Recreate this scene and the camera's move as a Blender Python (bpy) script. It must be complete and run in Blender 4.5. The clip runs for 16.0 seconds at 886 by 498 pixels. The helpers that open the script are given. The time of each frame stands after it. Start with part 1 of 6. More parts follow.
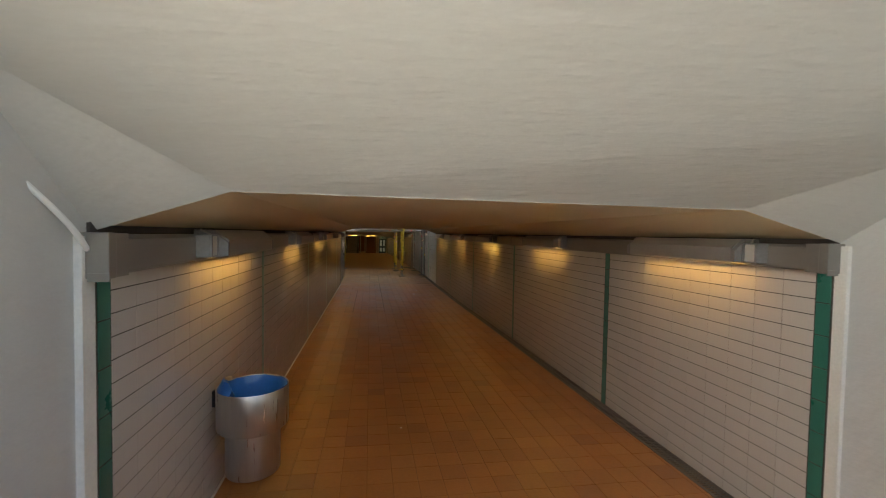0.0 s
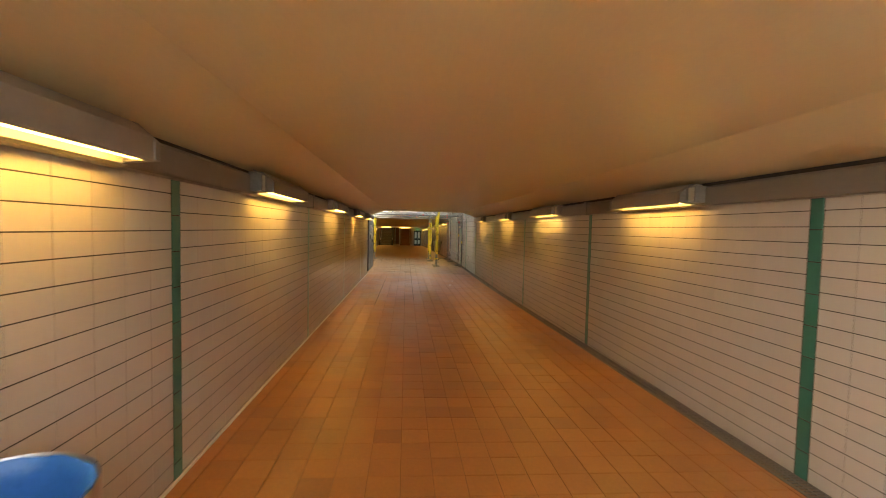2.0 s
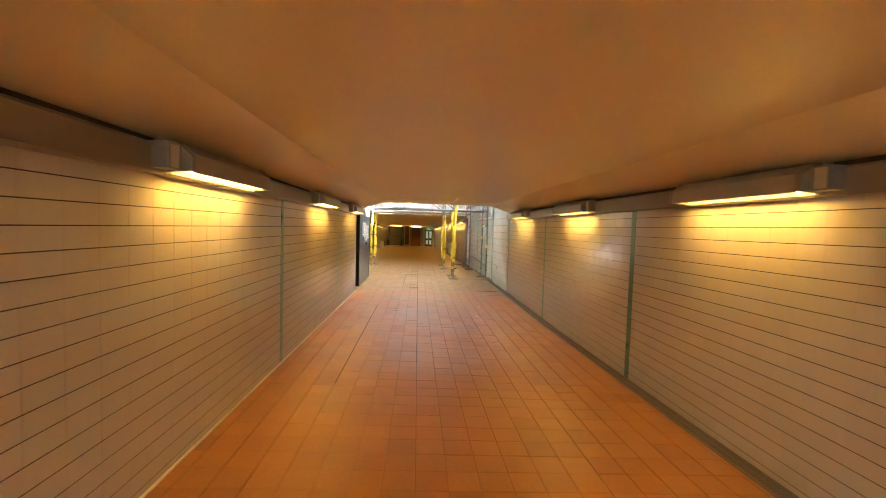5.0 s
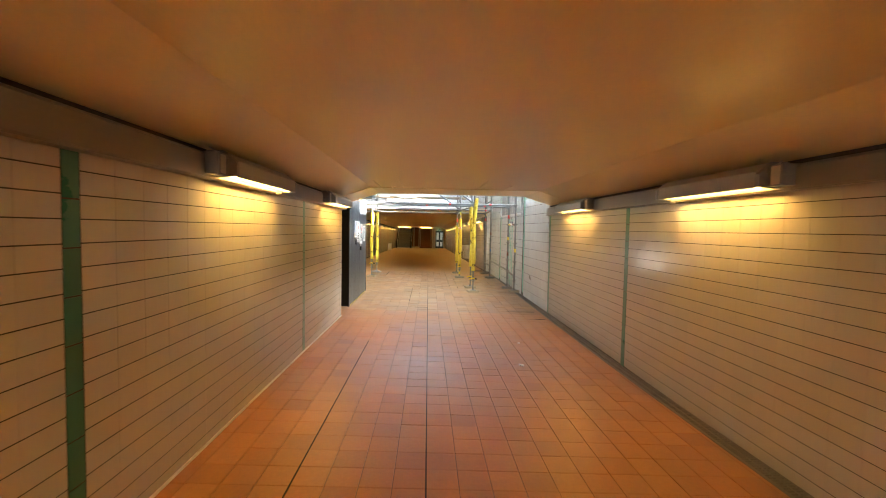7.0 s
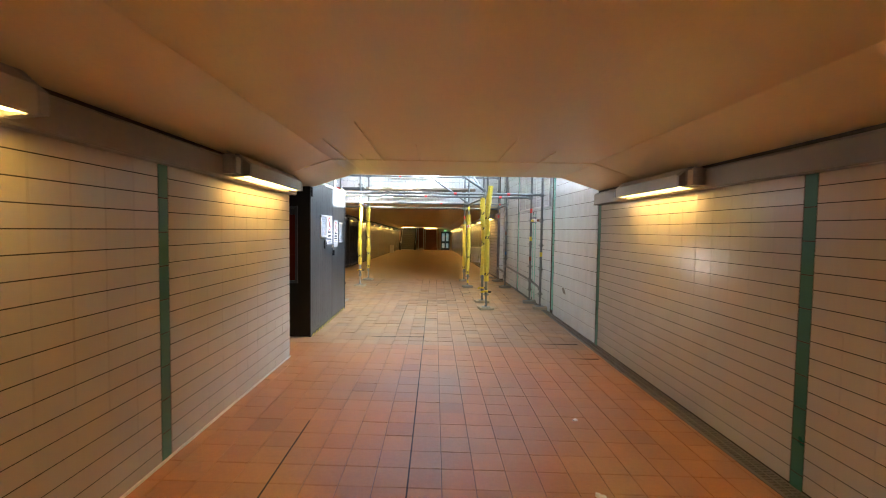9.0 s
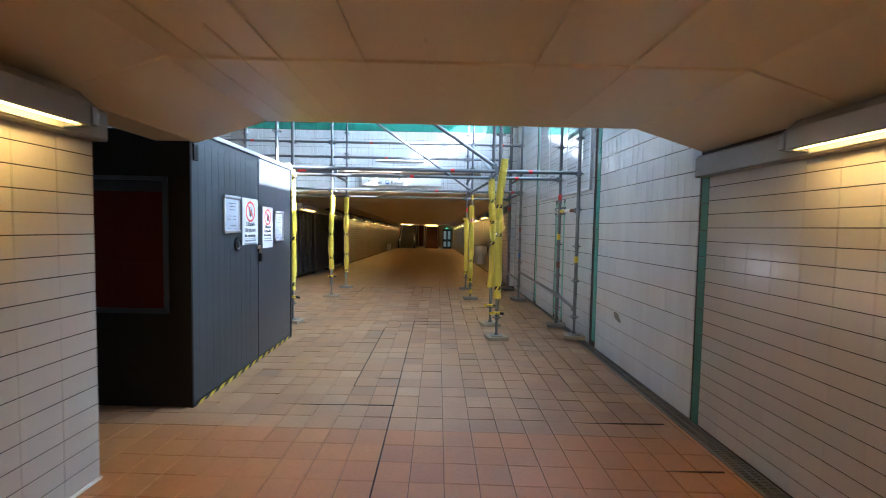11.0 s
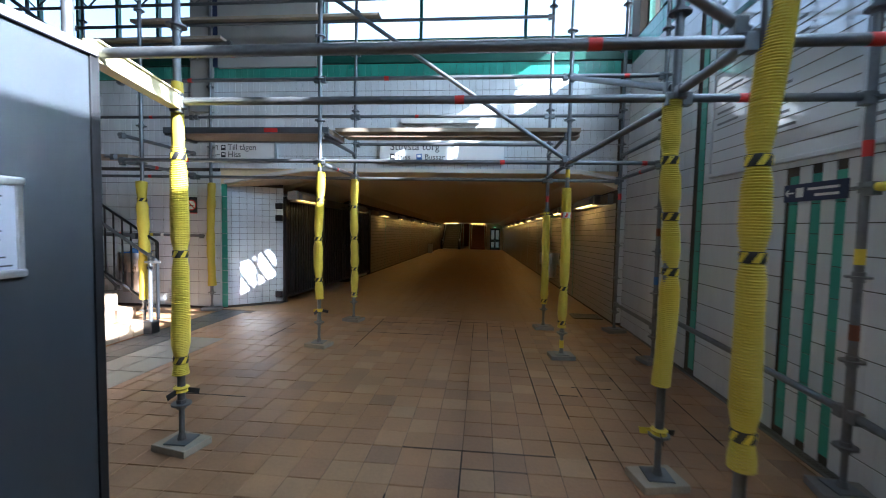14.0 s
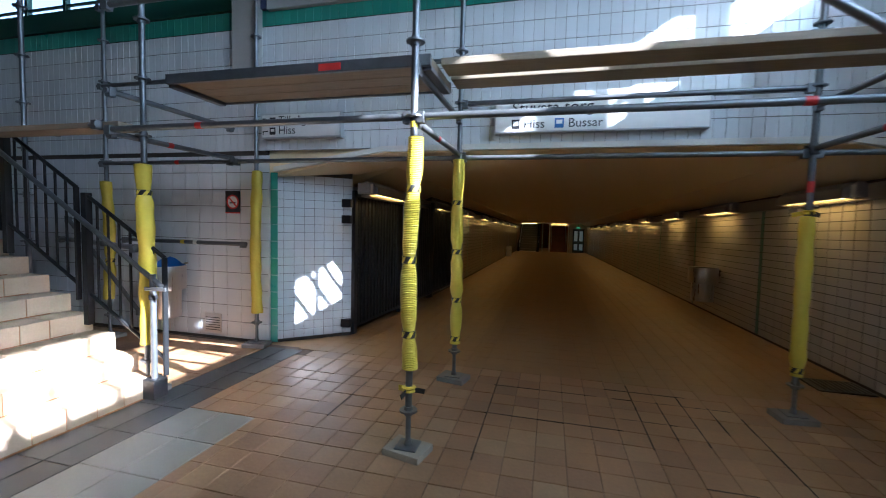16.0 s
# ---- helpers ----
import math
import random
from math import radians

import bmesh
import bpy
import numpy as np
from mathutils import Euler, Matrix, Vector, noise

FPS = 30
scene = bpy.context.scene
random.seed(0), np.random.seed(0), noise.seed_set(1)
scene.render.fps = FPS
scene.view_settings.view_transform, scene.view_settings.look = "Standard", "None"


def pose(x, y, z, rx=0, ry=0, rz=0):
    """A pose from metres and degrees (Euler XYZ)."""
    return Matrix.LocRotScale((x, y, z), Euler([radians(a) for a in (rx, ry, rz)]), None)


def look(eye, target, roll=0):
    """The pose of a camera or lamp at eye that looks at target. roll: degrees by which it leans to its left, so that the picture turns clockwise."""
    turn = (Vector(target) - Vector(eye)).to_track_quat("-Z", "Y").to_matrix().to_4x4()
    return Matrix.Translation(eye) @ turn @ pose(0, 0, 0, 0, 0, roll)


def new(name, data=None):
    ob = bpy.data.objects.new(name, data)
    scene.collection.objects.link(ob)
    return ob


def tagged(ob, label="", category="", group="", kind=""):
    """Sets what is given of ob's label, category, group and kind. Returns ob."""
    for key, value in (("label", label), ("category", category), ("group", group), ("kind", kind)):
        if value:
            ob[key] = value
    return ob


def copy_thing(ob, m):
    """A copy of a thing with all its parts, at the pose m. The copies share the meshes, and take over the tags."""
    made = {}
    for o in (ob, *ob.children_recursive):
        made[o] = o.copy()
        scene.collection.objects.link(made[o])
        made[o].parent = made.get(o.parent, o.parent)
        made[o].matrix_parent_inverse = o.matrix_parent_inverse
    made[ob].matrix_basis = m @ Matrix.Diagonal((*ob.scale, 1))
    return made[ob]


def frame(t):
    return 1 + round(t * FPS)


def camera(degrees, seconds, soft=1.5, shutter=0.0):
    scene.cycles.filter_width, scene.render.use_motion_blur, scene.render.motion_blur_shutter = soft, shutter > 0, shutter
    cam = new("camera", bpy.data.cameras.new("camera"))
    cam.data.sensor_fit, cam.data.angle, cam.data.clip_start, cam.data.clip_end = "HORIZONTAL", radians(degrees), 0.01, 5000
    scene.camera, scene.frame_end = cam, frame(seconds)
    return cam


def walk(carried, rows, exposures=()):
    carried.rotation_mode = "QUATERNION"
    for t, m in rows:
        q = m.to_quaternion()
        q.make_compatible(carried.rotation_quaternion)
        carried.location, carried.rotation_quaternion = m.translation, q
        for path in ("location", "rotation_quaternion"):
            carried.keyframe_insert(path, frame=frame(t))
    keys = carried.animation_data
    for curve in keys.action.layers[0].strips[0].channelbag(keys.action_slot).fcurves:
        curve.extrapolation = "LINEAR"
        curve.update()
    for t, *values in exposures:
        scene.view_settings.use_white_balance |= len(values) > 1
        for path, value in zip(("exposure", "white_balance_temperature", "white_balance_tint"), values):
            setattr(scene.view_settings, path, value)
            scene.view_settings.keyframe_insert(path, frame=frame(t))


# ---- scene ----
PATH = [
    (0, (-0.89, 1.147, 2.133), (-0.547, 3.116, 2.062), 1.0),
    (0.5, (-0.844, 1.545, 1.984), (-0.519, 3.517, 1.911), 0.9),
    (1, (-0.795, 1.998, 1.807), (-0.51, 3.976, 1.733), 1.1),
    (1.5, (-0.7, 2.586, 1.707), (-0.489, 4.572, 1.617), 1.0),
    (2, (-0.676, 3.364, 1.685), (-0.5, 5.354, 1.589), 1.2),
    (2.5, (-0.685, 4.054, 1.681), (-0.501, 6.044, 1.587), 1.1),
    (3, (-0.664, 4.805, 1.694), (-0.499, 6.796, 1.601), 1.4),
    (3.5, (-0.613, 5.538, 1.704), (-0.451, 7.529, 1.608), 1.2),
    (4, (-0.572, 6.323, 1.707), (-0.419, 8.315, 1.607), 1.6),
    (6.5, (-0.451, 10.231, 1.63), (-0.371, 12.227, 1.53), 1.0),
    (7, (-0.492, 10.909, 1.631), (-0.421, 12.905, 1.535), 1.1),
    (7.5, (-0.457, 11.537, 1.604), (-0.406, 13.534, 1.511), 1.0),
    (8, (-0.423, 12.24, 1.583), (-0.385, 14.237, 1.491), 1.1),
    (8.5, (-0.412, 12.87, 1.565), (-0.374, 14.867, 1.471), 1.1),
    (9, (-0.334, 13.516, 1.555), (-0.295, 15.514, 1.465), 0.8),
    (11.5, (-0.098, 16.752, 1.493), (-0.086, 18.749, 1.392), 1.3),
    (12, (-0.076, 17.397, 1.498), (-0.119, 19.394, 1.4), 1.2),
    (12.5, (-0.112, 18.004, 1.513), (-0.199, 20.0, 1.413), 1.4),
    (13, (-0.153, 18.675, 1.514), (-0.259, 20.67, 1.41), 1.2),
    (13.5, (-0.26, 19.319, 1.497), (-0.383, 21.313, 1.388), 1.3),
    (14, (-0.383, 19.989, 1.521), (-0.567, 21.978, 1.41), 1.2),
    (14.5, (-0.553, 20.604, 1.567), (-0.845, 22.579, 1.442), 1.3),
    (15, (-0.834, 21.22, 1.561), (-1.161, 23.189, 1.438), 1.4),
    (15.5, (-1.102, 21.772, 1.57), (-1.503, 23.727, 1.445), 1.5),
    (16, (-1.468, 22.299, 1.579), (-1.96, 24.234, 1.457), 1.4),
]
cam = camera(93.0, 16.0, 1.0, 0.3)
walk(cam, [(t, look(e, a, r)) for t, e, a, r in PATH],
     [(0.0, 3.25, 7100, 10), (1.0, 3.95, 7650, 10), (2.0, 4.7, 8200, 10), (4.0, 5.42, 7950, 10), (6.5, 5.58, 7000, 10), (8.0, 5.35, 6450, 10), (9.0, 5.2, 6200, 10),
      (11.5, 4.35, 5300, 10), (12.5, 3.82, 5350, 10), (13.5, 3.46, 5450, 10), (16.0, 3.31, 5250, 10)])

# ---- light ----
SUN_DIR = Vector((-1.0, 0.30, -0.66)).normalized()
world = bpy.data.worlds.new("world")
scene.world = world
world.use_nodes = True
wn = world.node_tree.nodes
sky = wn.new("ShaderNodeTexSky")
sky.sky_type = "NISHITA"
sky.sun_disc = False
sky.sun_elevation = math.atan2(0.66, math.hypot(1.0, 0.30))
sky.sun_rotation = math.atan2(1.0, -0.30)
wn["Background"].inputs["Strength"].default_value = 0.05
world.node_tree.links.new(sky.outputs["Color"], wn["Background"].inputs["Color"])
sun_data = bpy.data.lights.new("sun", "SUN")
sun_data.energy = 5.0
sun_data.angle = radians(0.5)
sun_data.color = (1.0, 0.95, 0.88)
sun = new("sun", sun_data)
sun.rotation_euler = SUN_DIR.to_track_quat("-Z", "Y").to_euler()
LAMP_POWER = 1.8
LAMP_COLOUR = (1.0, 0.565, 0.13)


def daylight(name, m, width, height, watts):
    """The sky's light in an opening; the lamp looks along -z of its pose."""
    d = bpy.data.lights.new(name, "AREA")
    d.shape, d.size, d.size_y, d.energy, d.color = "RECTANGLE", width, height, watts, (0.72, 0.89, 1.0)
    ob = new(name, d)
    ob.matrix_basis = m
    return ob


daylight("daylight_north", pose(-0.62, 27.25, 5.0, -90, 0, 0), 5.0, 1.1, 3.0)
daylight("daylight_north_west", pose(-9.05, 27.25, 5.0, -90, 0, 0), 7.4, 1.1, 1.2)
# the sky stands high outside, so its light slants down through the east windows
daylight("daylight_east", pose(2.22, 22.05, 5.14, 0, 58, 0), 0.72, 5.0, 26)


# ---- materials ----
def material(name, base, rough=0.5, metal=0.0, grain=0.12, grain_scale=60.0, stain=0.15, stain_scale=2.5,
             bump=0.15, bump_scale=90.0, piece=0.0, stretch=(1, 1, 1), tint=None, rough_var=0.1, coat=0.0, spec=0.5, palette=None, depth=0.004):
    """A surface with fine grain, larger stains, relief, and, where wanted, a shift of tone from piece to piece."""
    m = bpy.data.materials.new(name)
    m.use_nodes = True
    nt = m.node_tree
    n, l = nt.nodes, nt.links
    bsdf = n["Principled BSDF"]
    tc = n.new("ShaderNodeTexCoord")
    geo = n.new("ShaderNodeNewGeometry")
    mp = n.new("ShaderNodeMapping")
    mp.inputs["Scale"].default_value = stretch
    l.new(geo.outputs["Position"], mp.inputs["Vector"])
    fine = n.new("ShaderNodeTexNoise")
    fine.inputs["Scale"].default_value = grain_scale
    fine.inputs["Detail"].default_value = 5
    l.new(mp.outputs["Vector"], fine.inputs["Vector"])
    wide = n.new("ShaderNodeTexNoise")
    wide.inputs["Scale"].default_value = stain_scale
    wide.inputs["Detail"].default_value = 6
    wide.inputs["Roughness"].default_value = 0.65
    l.new(mp.outputs["Vector"], wide.inputs["Vector"])

    def maths(op, a, b):
        q = n.new("ShaderNodeMath")
        q.operation = op
        for k, v in enumerate((a, b)):
            if hasattr(v, "is_linked"):
                l.new(v, q.inputs[k])
            else:
                q.inputs[k].default_value = v
        return q.outputs[0]

    level = maths("ADD", maths("MULTIPLY", maths("SUBTRACT", fine.outputs["Fac"], 0.5), 2 * grain),
                  maths("MULTIPLY", maths("SUBTRACT", wide.outputs["Fac"], 0.5), 2 * stain))
    if piece:
        info = n.new("ShaderNodeObjectInfo")
        pick = maths("FRACT", maths("ADD", info.outputs["Random"], geo.outputs["Random Per Island"]), 0.0)
        level = maths("ADD", level, maths("MULTIPLY", maths("SUBTRACT", pick, 0.5), 2 * piece))
    value = maths("ADD", level, 1.0)
    hsv = n.new("ShaderNodeHueSaturation")
    hsv.inputs["Color"].default_value = (*base, 1)
    if tint:
        mix = n.new("ShaderNodeMixRGB")
        mix.inputs["Color1"].default_value = (*base, 1)
        mix.inputs["Color2"].default_value = (*tint, 1)
        ramp = n.new("ShaderNodeMapRange")
        ramp.inputs["From Min"].default_value, ramp.inputs["From Max"].default_value = 0.35, 0.7
        if piece:
            l.new(maths("ADD", maths("MULTIPLY", wide.outputs["Fac"], 0.6), maths("MULTIPLY", pick, 0.4)), ramp.inputs["Value"])
        else:
            l.new(wide.outputs["Fac"], ramp.inputs["Value"])
        l.new(ramp.outputs[0], mix.inputs["Fac"])
        l.new(mix.outputs[0], hsv.inputs["Color"])
    if palette:
        cr = n.new("ShaderNodeValToRGB")
        el = cr.color_ramp.elements
        for k, (at, colour) in enumerate(palette):
            e = el[k] if k < 2 else el.new(at)
            e.position, e.color = at, (*colour, 1)
        info2 = n.new("ShaderNodeObjectInfo")
        other = maths("FRACT", maths("MULTIPLY", maths("ADD", info2.outputs["Random"], geo.outputs["Random Per Island"]), 7.31), 0.0)
        l.new(other, cr.inputs["Fac"])
        l.new(cr.outputs["Color"], hsv.inputs["Color"])
    l.new(value, hsv.inputs["Value"])
    l.new(hsv.outputs["Color"], bsdf.inputs["Base Color"])
    l.new(maths("ADD", maths("MULTIPLY", maths("SUBTRACT", wide.outputs["Fac"], 0.5), 2 * rough_var), rough), bsdf.inputs["Roughness"])
    bsdf.inputs["Metallic"].default_value = metal
    bsdf.inputs["Coat Weight"].default_value = coat
    bsdf.inputs["Specular IOR Level"].default_value = spec
    if bump:
        rel = n.new("ShaderNodeTexNoise")
        rel.inputs["Scale"].default_value = bump_scale
        rel.inputs["Detail"].default_value = 4
        l.new(mp.outputs["Vector"], rel.inputs["Vector"])
        bp = n.new("ShaderNodeBump")
        bp.inputs["Strength"].default_value = bump
        bp.inputs["Distance"].default_value = depth
        l.new(rel.outputs["Fac"], bp.inputs["Height"])
        l.new(bp.outputs["Normal"], bsdf.inputs["Normal"])
    return m


def glowing(name, colour, strength):
    m = bpy.data.materials.new(name)
    m.use_nodes = True
    b = m.node_tree.nodes["Principled BSDF"]
    b.inputs["Base Color"].default_value = (0.8, 0.8, 0.8, 1)
    b.inputs["Emission Color"].default_value = (*colour, 1)
    b.inputs["Emission Strength"].default_value = strength
    return m


M_WALLTILE = material("glazed_wall_tile", (0.50, 0.47, 0.435), 0.17, grain=0.035, stain=0.02, stain_scale=0.8, bump=0.10, bump_scale=9, piece=0.025, stretch=(1, 1, 0.12), rough_var=0.03)
M_HALLTILE = material("white_hall_tile", (0.64, 0.67, 0.70), 0.20, grain=0.04, stain=0.11, stain_scale=3.0, bump=0.07, bump_scale=14, piece=0.03, stretch=(1, 1, 0.15), rough_var=0.04)
M_GROUT = material("dark_grout", (0.06, 0.050, 0.043), 0.9, grain=0.2, stain=0.3, bump=0.3)
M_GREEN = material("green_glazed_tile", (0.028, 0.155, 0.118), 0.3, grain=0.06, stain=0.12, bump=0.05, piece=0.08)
# Same green glaze as in the passage, lightened to carry the hall's daylight.
M_DAYLITGREEN = material("daylit_green_glazed_tile", (0.05, 0.31, 0.24), 0.3, grain=0.06, stain=0.12, bump=0.05, piece=0.08)
M_FLOORTILE = material("terracotta_floor_tile", (0.46, 0.25, 0.11), 0.40, grain=0.14, grain_scale=45, stain=0.34, stain_scale=1.1, bump=0.2, bump_scale=40, piece=0.045, rough_var=0.2,
                       palette=[(0.0, (0.300, 0.122, 0.048)), (1.0, (0.39, 0.172, 0.060)), (0.10, (0.350, 0.145, 0.047)), (0.5, (0.368, 0.155, 0.048)), (0.9, (0.378, 0.164, 0.051))])
M_HALLFLOOR = material("dusty_worn_floor_tile", (0.33, 0.19, 0.10), 0.45, grain=0.18, grain_scale=45, stain=0.48, stain_scale=1.6, bump=0.25, bump_scale=40, piece=0.05, rough_var=0.2,
                       palette=[(0.0, (0.245, 0.140, 0.078)), (1.0, (0.37, 0.23, 0.125)), (0.08, (0.285, 0.155, 0.083)), (0.5, (0.325, 0.176, 0.086)), (0.85, (0.345, 0.195, 0.098))])
M_FARFLOOR = material("far_passage_floor_tile", (0.30, 0.175, 0.075), 0.5, grain=0.14, grain_scale=45, stain=0.34, stain_scale=0.9, bump=0.2, bump_scale=40, piece=0.035, rough_var=0.15)
M_FLOORGROUT = material("floor_grout", (0.285, 0.125, 0.045), 0.95, stain=0.4, bump=0.3)
M_DIRTYGROUT = material("dirt_filled_grout", (0.10, 0.062, 0.038), 0.95, stain=0.4, stain_scale=1.5, bump=0.3)
M_PALETILE = material("pale_floor_tile", (0.25, 0.243, 0.22), 0.5, grain=0.1, stain=0.2, piece=0.08)
M_CEIL = material("cream_painted_ceiling", (0.78, 0.65, 0.42), 0.34, grain=0.04, grain_scale=30, stain=0.10, stain_scale=0.9, bump=0.3, bump_scale=7, stretch=(2.2, 0.5, 1), tint=(0.74, 0.605, 0.39), rough_var=0.06)
M_CONCRETE = material("painted_concrete", (0.52, 0.525, 0.515), 0.6, grain=0.04, stain=0.09, stain_scale=1.8, bump=1.0, bump_scale=13, stretch=(0.4, 1, 1.6), tint=(0.465, 0.465, 0.45))
M_SOFFIT = material("board_marked_painted_concrete", (0.54, 0.54, 0.515), 0.6, grain=0.05, grain_scale=35, stain=0.10, stain_scale=1.6, bump=0.55, bump_scale=11, stretch=(0.5, 2.2, 2.2), tint=(0.485, 0.48, 0.45), depth=0.012)
M_PLASTER = material("white_plaster", (0.66, 0.65, 0.62), 0.7, stain=0.12, bump=0.2)
M_TRUNK = material("grey_sheet_trunking", (0.22, 0.205, 0.185), 0.38, 0.25, grain=0.05, stain=0.12, bump=0.05)
M_LAMPBODY = material("grey_lamp_housing", (0.36, 0.35, 0.34), 0.4, 0.3, grain=0.06, stain=0.15, bump=0.06)
M_CAP = material("worn_lamp_end_cap", (0.30, 0.30, 0.31), 0.42, 0.6, grain=0.12, stain=0.3, stain_scale=14, bump=0.1)
M_BOXPALE = material("pale_enamel_and_lit_steel", (0.55, 0.53, 0.48), 0.5, grain=0.06, stain=0.15, stain_scale=10, bump=0.05)
M_TUBE = glowing("lit_fluorescent_diffuser", LAMP_COLOUR, LAMP_POWER)
M_STEEL = material("brushed_stainless_steel", (0.52, 0.50, 0.48), 0.30, 0.95, grain=0.08, grain_scale=12, stain=0.15, stain_scale=5, bump=0.05, stretch=(6, 6, 0.4))
M_GALV = material("galvanised_tube", (0.185, 0.197, 0.215), 0.42, 0.75, grain=0.15, grain_scale=30, stain=0.3, stain_scale=9, bump=0.15, bump_scale=60)
M_RUST = material("rusty_tube_patch", (0.20, 0.08, 0.05), 0.8, 0.2, stain=0.4, bump=0.4)
M_YELLOW = material("yellow_ribbed_plastic", (0.64, 0.51, 0.05), 0.45, grain=0.05, stain=0.15, stain_scale=6, bump=0.05, tint=(0.58, 0.46, 0.05))
M_YELLOWPAINT = material("yellow_paint", (0.72, 0.56, 0.05), 0.5, stain=0.2)
M_PALEBEAM = material("pale_yellow_enamelled_beam", (0.50, 0.46, 0.28), 0.5, grain=0.1, stain=0.25, stain_scale=8, bump=0.1)
M_BLACK = material("black_tape", (0.015, 0.015, 0.017), 0.45, stain=0.2)
M_BLACKIRON = material("black_painted_iron", (0.018, 0.019, 0.022), 0.42, 0.3, stain=0.25, bump=0.12)
M_RED = material("red_marking", (0.60, 0.035, 0.03), 0.5, stain=0.15)
M_WHITE = material("white_sign_face", (0.78, 0.78, 0.77), 0.35, grain=0.02, stain=0.05, bump=0)
M_SIGNPLATE = material("weathered_white_sign_plate", (0.50, 0.51, 0.525), 0.4, grain=0.03, stain=0.08, bump=0)
M_PAPER = material("paper_behind_plastic", (0.40, 0.43, 0.50), 0.2, grain=0.03, stain=0.06, bump=0)
M_TEXT = material("black_print", (0.02, 0.02, 0.025), 0.5, grain=0.02, stain=0.05, bump=0)
M_GREYPRINT = material("grey_print", (0.17, 0.175, 0.19), 0.5, grain=0.02, stain=0.05, bump=0)
M_NAVY = material("navy_sign_face", (0.02, 0.03, 0.09), 0.35, stain=0.05, bump=0)
M_BLUEPRINT = material("blue_print", (0.04, 0.14, 0.42), 0.4, stain=0.05, bump=0)
M_BAG = material("blue_plastic_bag", (0.024, 0.145, 0.46), 0.32, grain=0.08, stain=0.2, stain_scale=12, bump=0.5, bump_scale=45)
M_BOXGREY = material("slate_grey_hoarding", (0.034, 0.041, 0.049), 0.36, grain=0.05, grain_scale=20, stain=0.14, stain_scale=2.2, bump=0.12, bump_scale=30, stretch=(1, 1, 0.3))
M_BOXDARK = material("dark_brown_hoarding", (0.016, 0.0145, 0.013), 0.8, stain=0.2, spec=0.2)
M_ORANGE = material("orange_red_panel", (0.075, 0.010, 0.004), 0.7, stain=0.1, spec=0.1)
M_ALU = material("aluminium_frame", (0.55, 0.56, 0.58), 0.35, 0.8, grain=0.05, stain=0.1, bump=0.03)
M_WOOD = material("weathered_plank", (0.30, 0.25, 0.19), 0.75, grain=0.25, grain_scale=25, stain=0.25, stain_scale=3, bump=0.35, bump_scale=30, piece=0.22, stretch=(0.25, 3, 3), tint=(0.20, 0.15, 0.105))
M_TIMBERPAD = material("pale_sole_board", (0.36, 0.31, 0.24), 0.8, grain=0.2, stain=0.25, bump=0.3, stretch=(0.4, 3, 1))
M_GREYPAD = material("grey_sole_board", (0.22, 0.21, 0.20), 0.8, grain=0.2, stain=0.25, bump=0.3)
M_GRATE = material("dark_drain_grating", (0.15, 0.14, 0.128), 0.5, 0.4, stain=0.3, bump=0.2)
M_GUTTER = material("dark_slate_gutter", (0.035, 0.037, 0.042), 0.55, grain=0.15, stain=0.3, bump=0.25, piece=0.15)
M_STAIR = material("sandstone_coloured_step_tile", (0.46, 0.35, 0.255), 0.5, grain=0.12, stain=0.2, bump=0.25, piece=0.14, tint=(0.37, 0.27, 0.185))
M_GREENSTEEL = material("dark_green_steel", (0.012, 0.085, 0.062), 0.4, 0.1, stain=0.15, bump=0.05)
M_BOARD = material("white_laminate_board", (0.66, 0.69, 0.72), 0.10, coat=1.0, grain=0.02, stain=0.05, bump=0.02, rough_var=0.04)
M_BROWN = material("brown_timber_cladding", (0.24, 0.085, 0.03), 0.5, grain=0.15, stain=0.2, stretch=(1, 1, 6))
M_RUBBER = material("black_rubber", (0.02, 0.02, 0.02), 0.6)
M_TEAL = glowing("daylit_door_glass", (0.25, 0.62, 0.68), 0.007)
M_REFLECT = material("dull_lamp_reflector", (0.30, 0.29, 0.27), 0.5, stain=0.05)
M_CRACK = material("open_black_joint", (0.02, 0.015, 0.012), 0.95, stain=0.3)
M_EXIT = glowing("green_exit_sign", (0.1, 1.0, 0.35), 0.12)
M_GLASS = bpy.data.materials.new("window_glass")
M_GLASS.use_nodes = True
gb = M_GLASS.node_tree.nodes["Principled BSDF"]
gb.inputs["Transmission Weight"].default_value = 1.0
gb.inputs["Roughness"].default_value = 0.02
gb.inputs["IOR"].default_value = 1.05
M_GROUND = material("outside_paving", (0.24, 0.23, 0.215), 0.9, stain=0.2)


# ---- builders ----
def mesh_object(name, verts, faces, mat, parent=None, label="", smooth=False):
    me = bpy.data.meshes.new(name)
    me.from_pydata(verts, [], faces)
    me.materials.append(mat)
    if smooth:
        me.polygons.foreach_set("use_smooth", [True] * len(me.polygons))
    me.update()
    ob = new(name, me)
    if parent is not None:
        ob.parent = parent
    if label:
        ob["label"] = label
    return ob


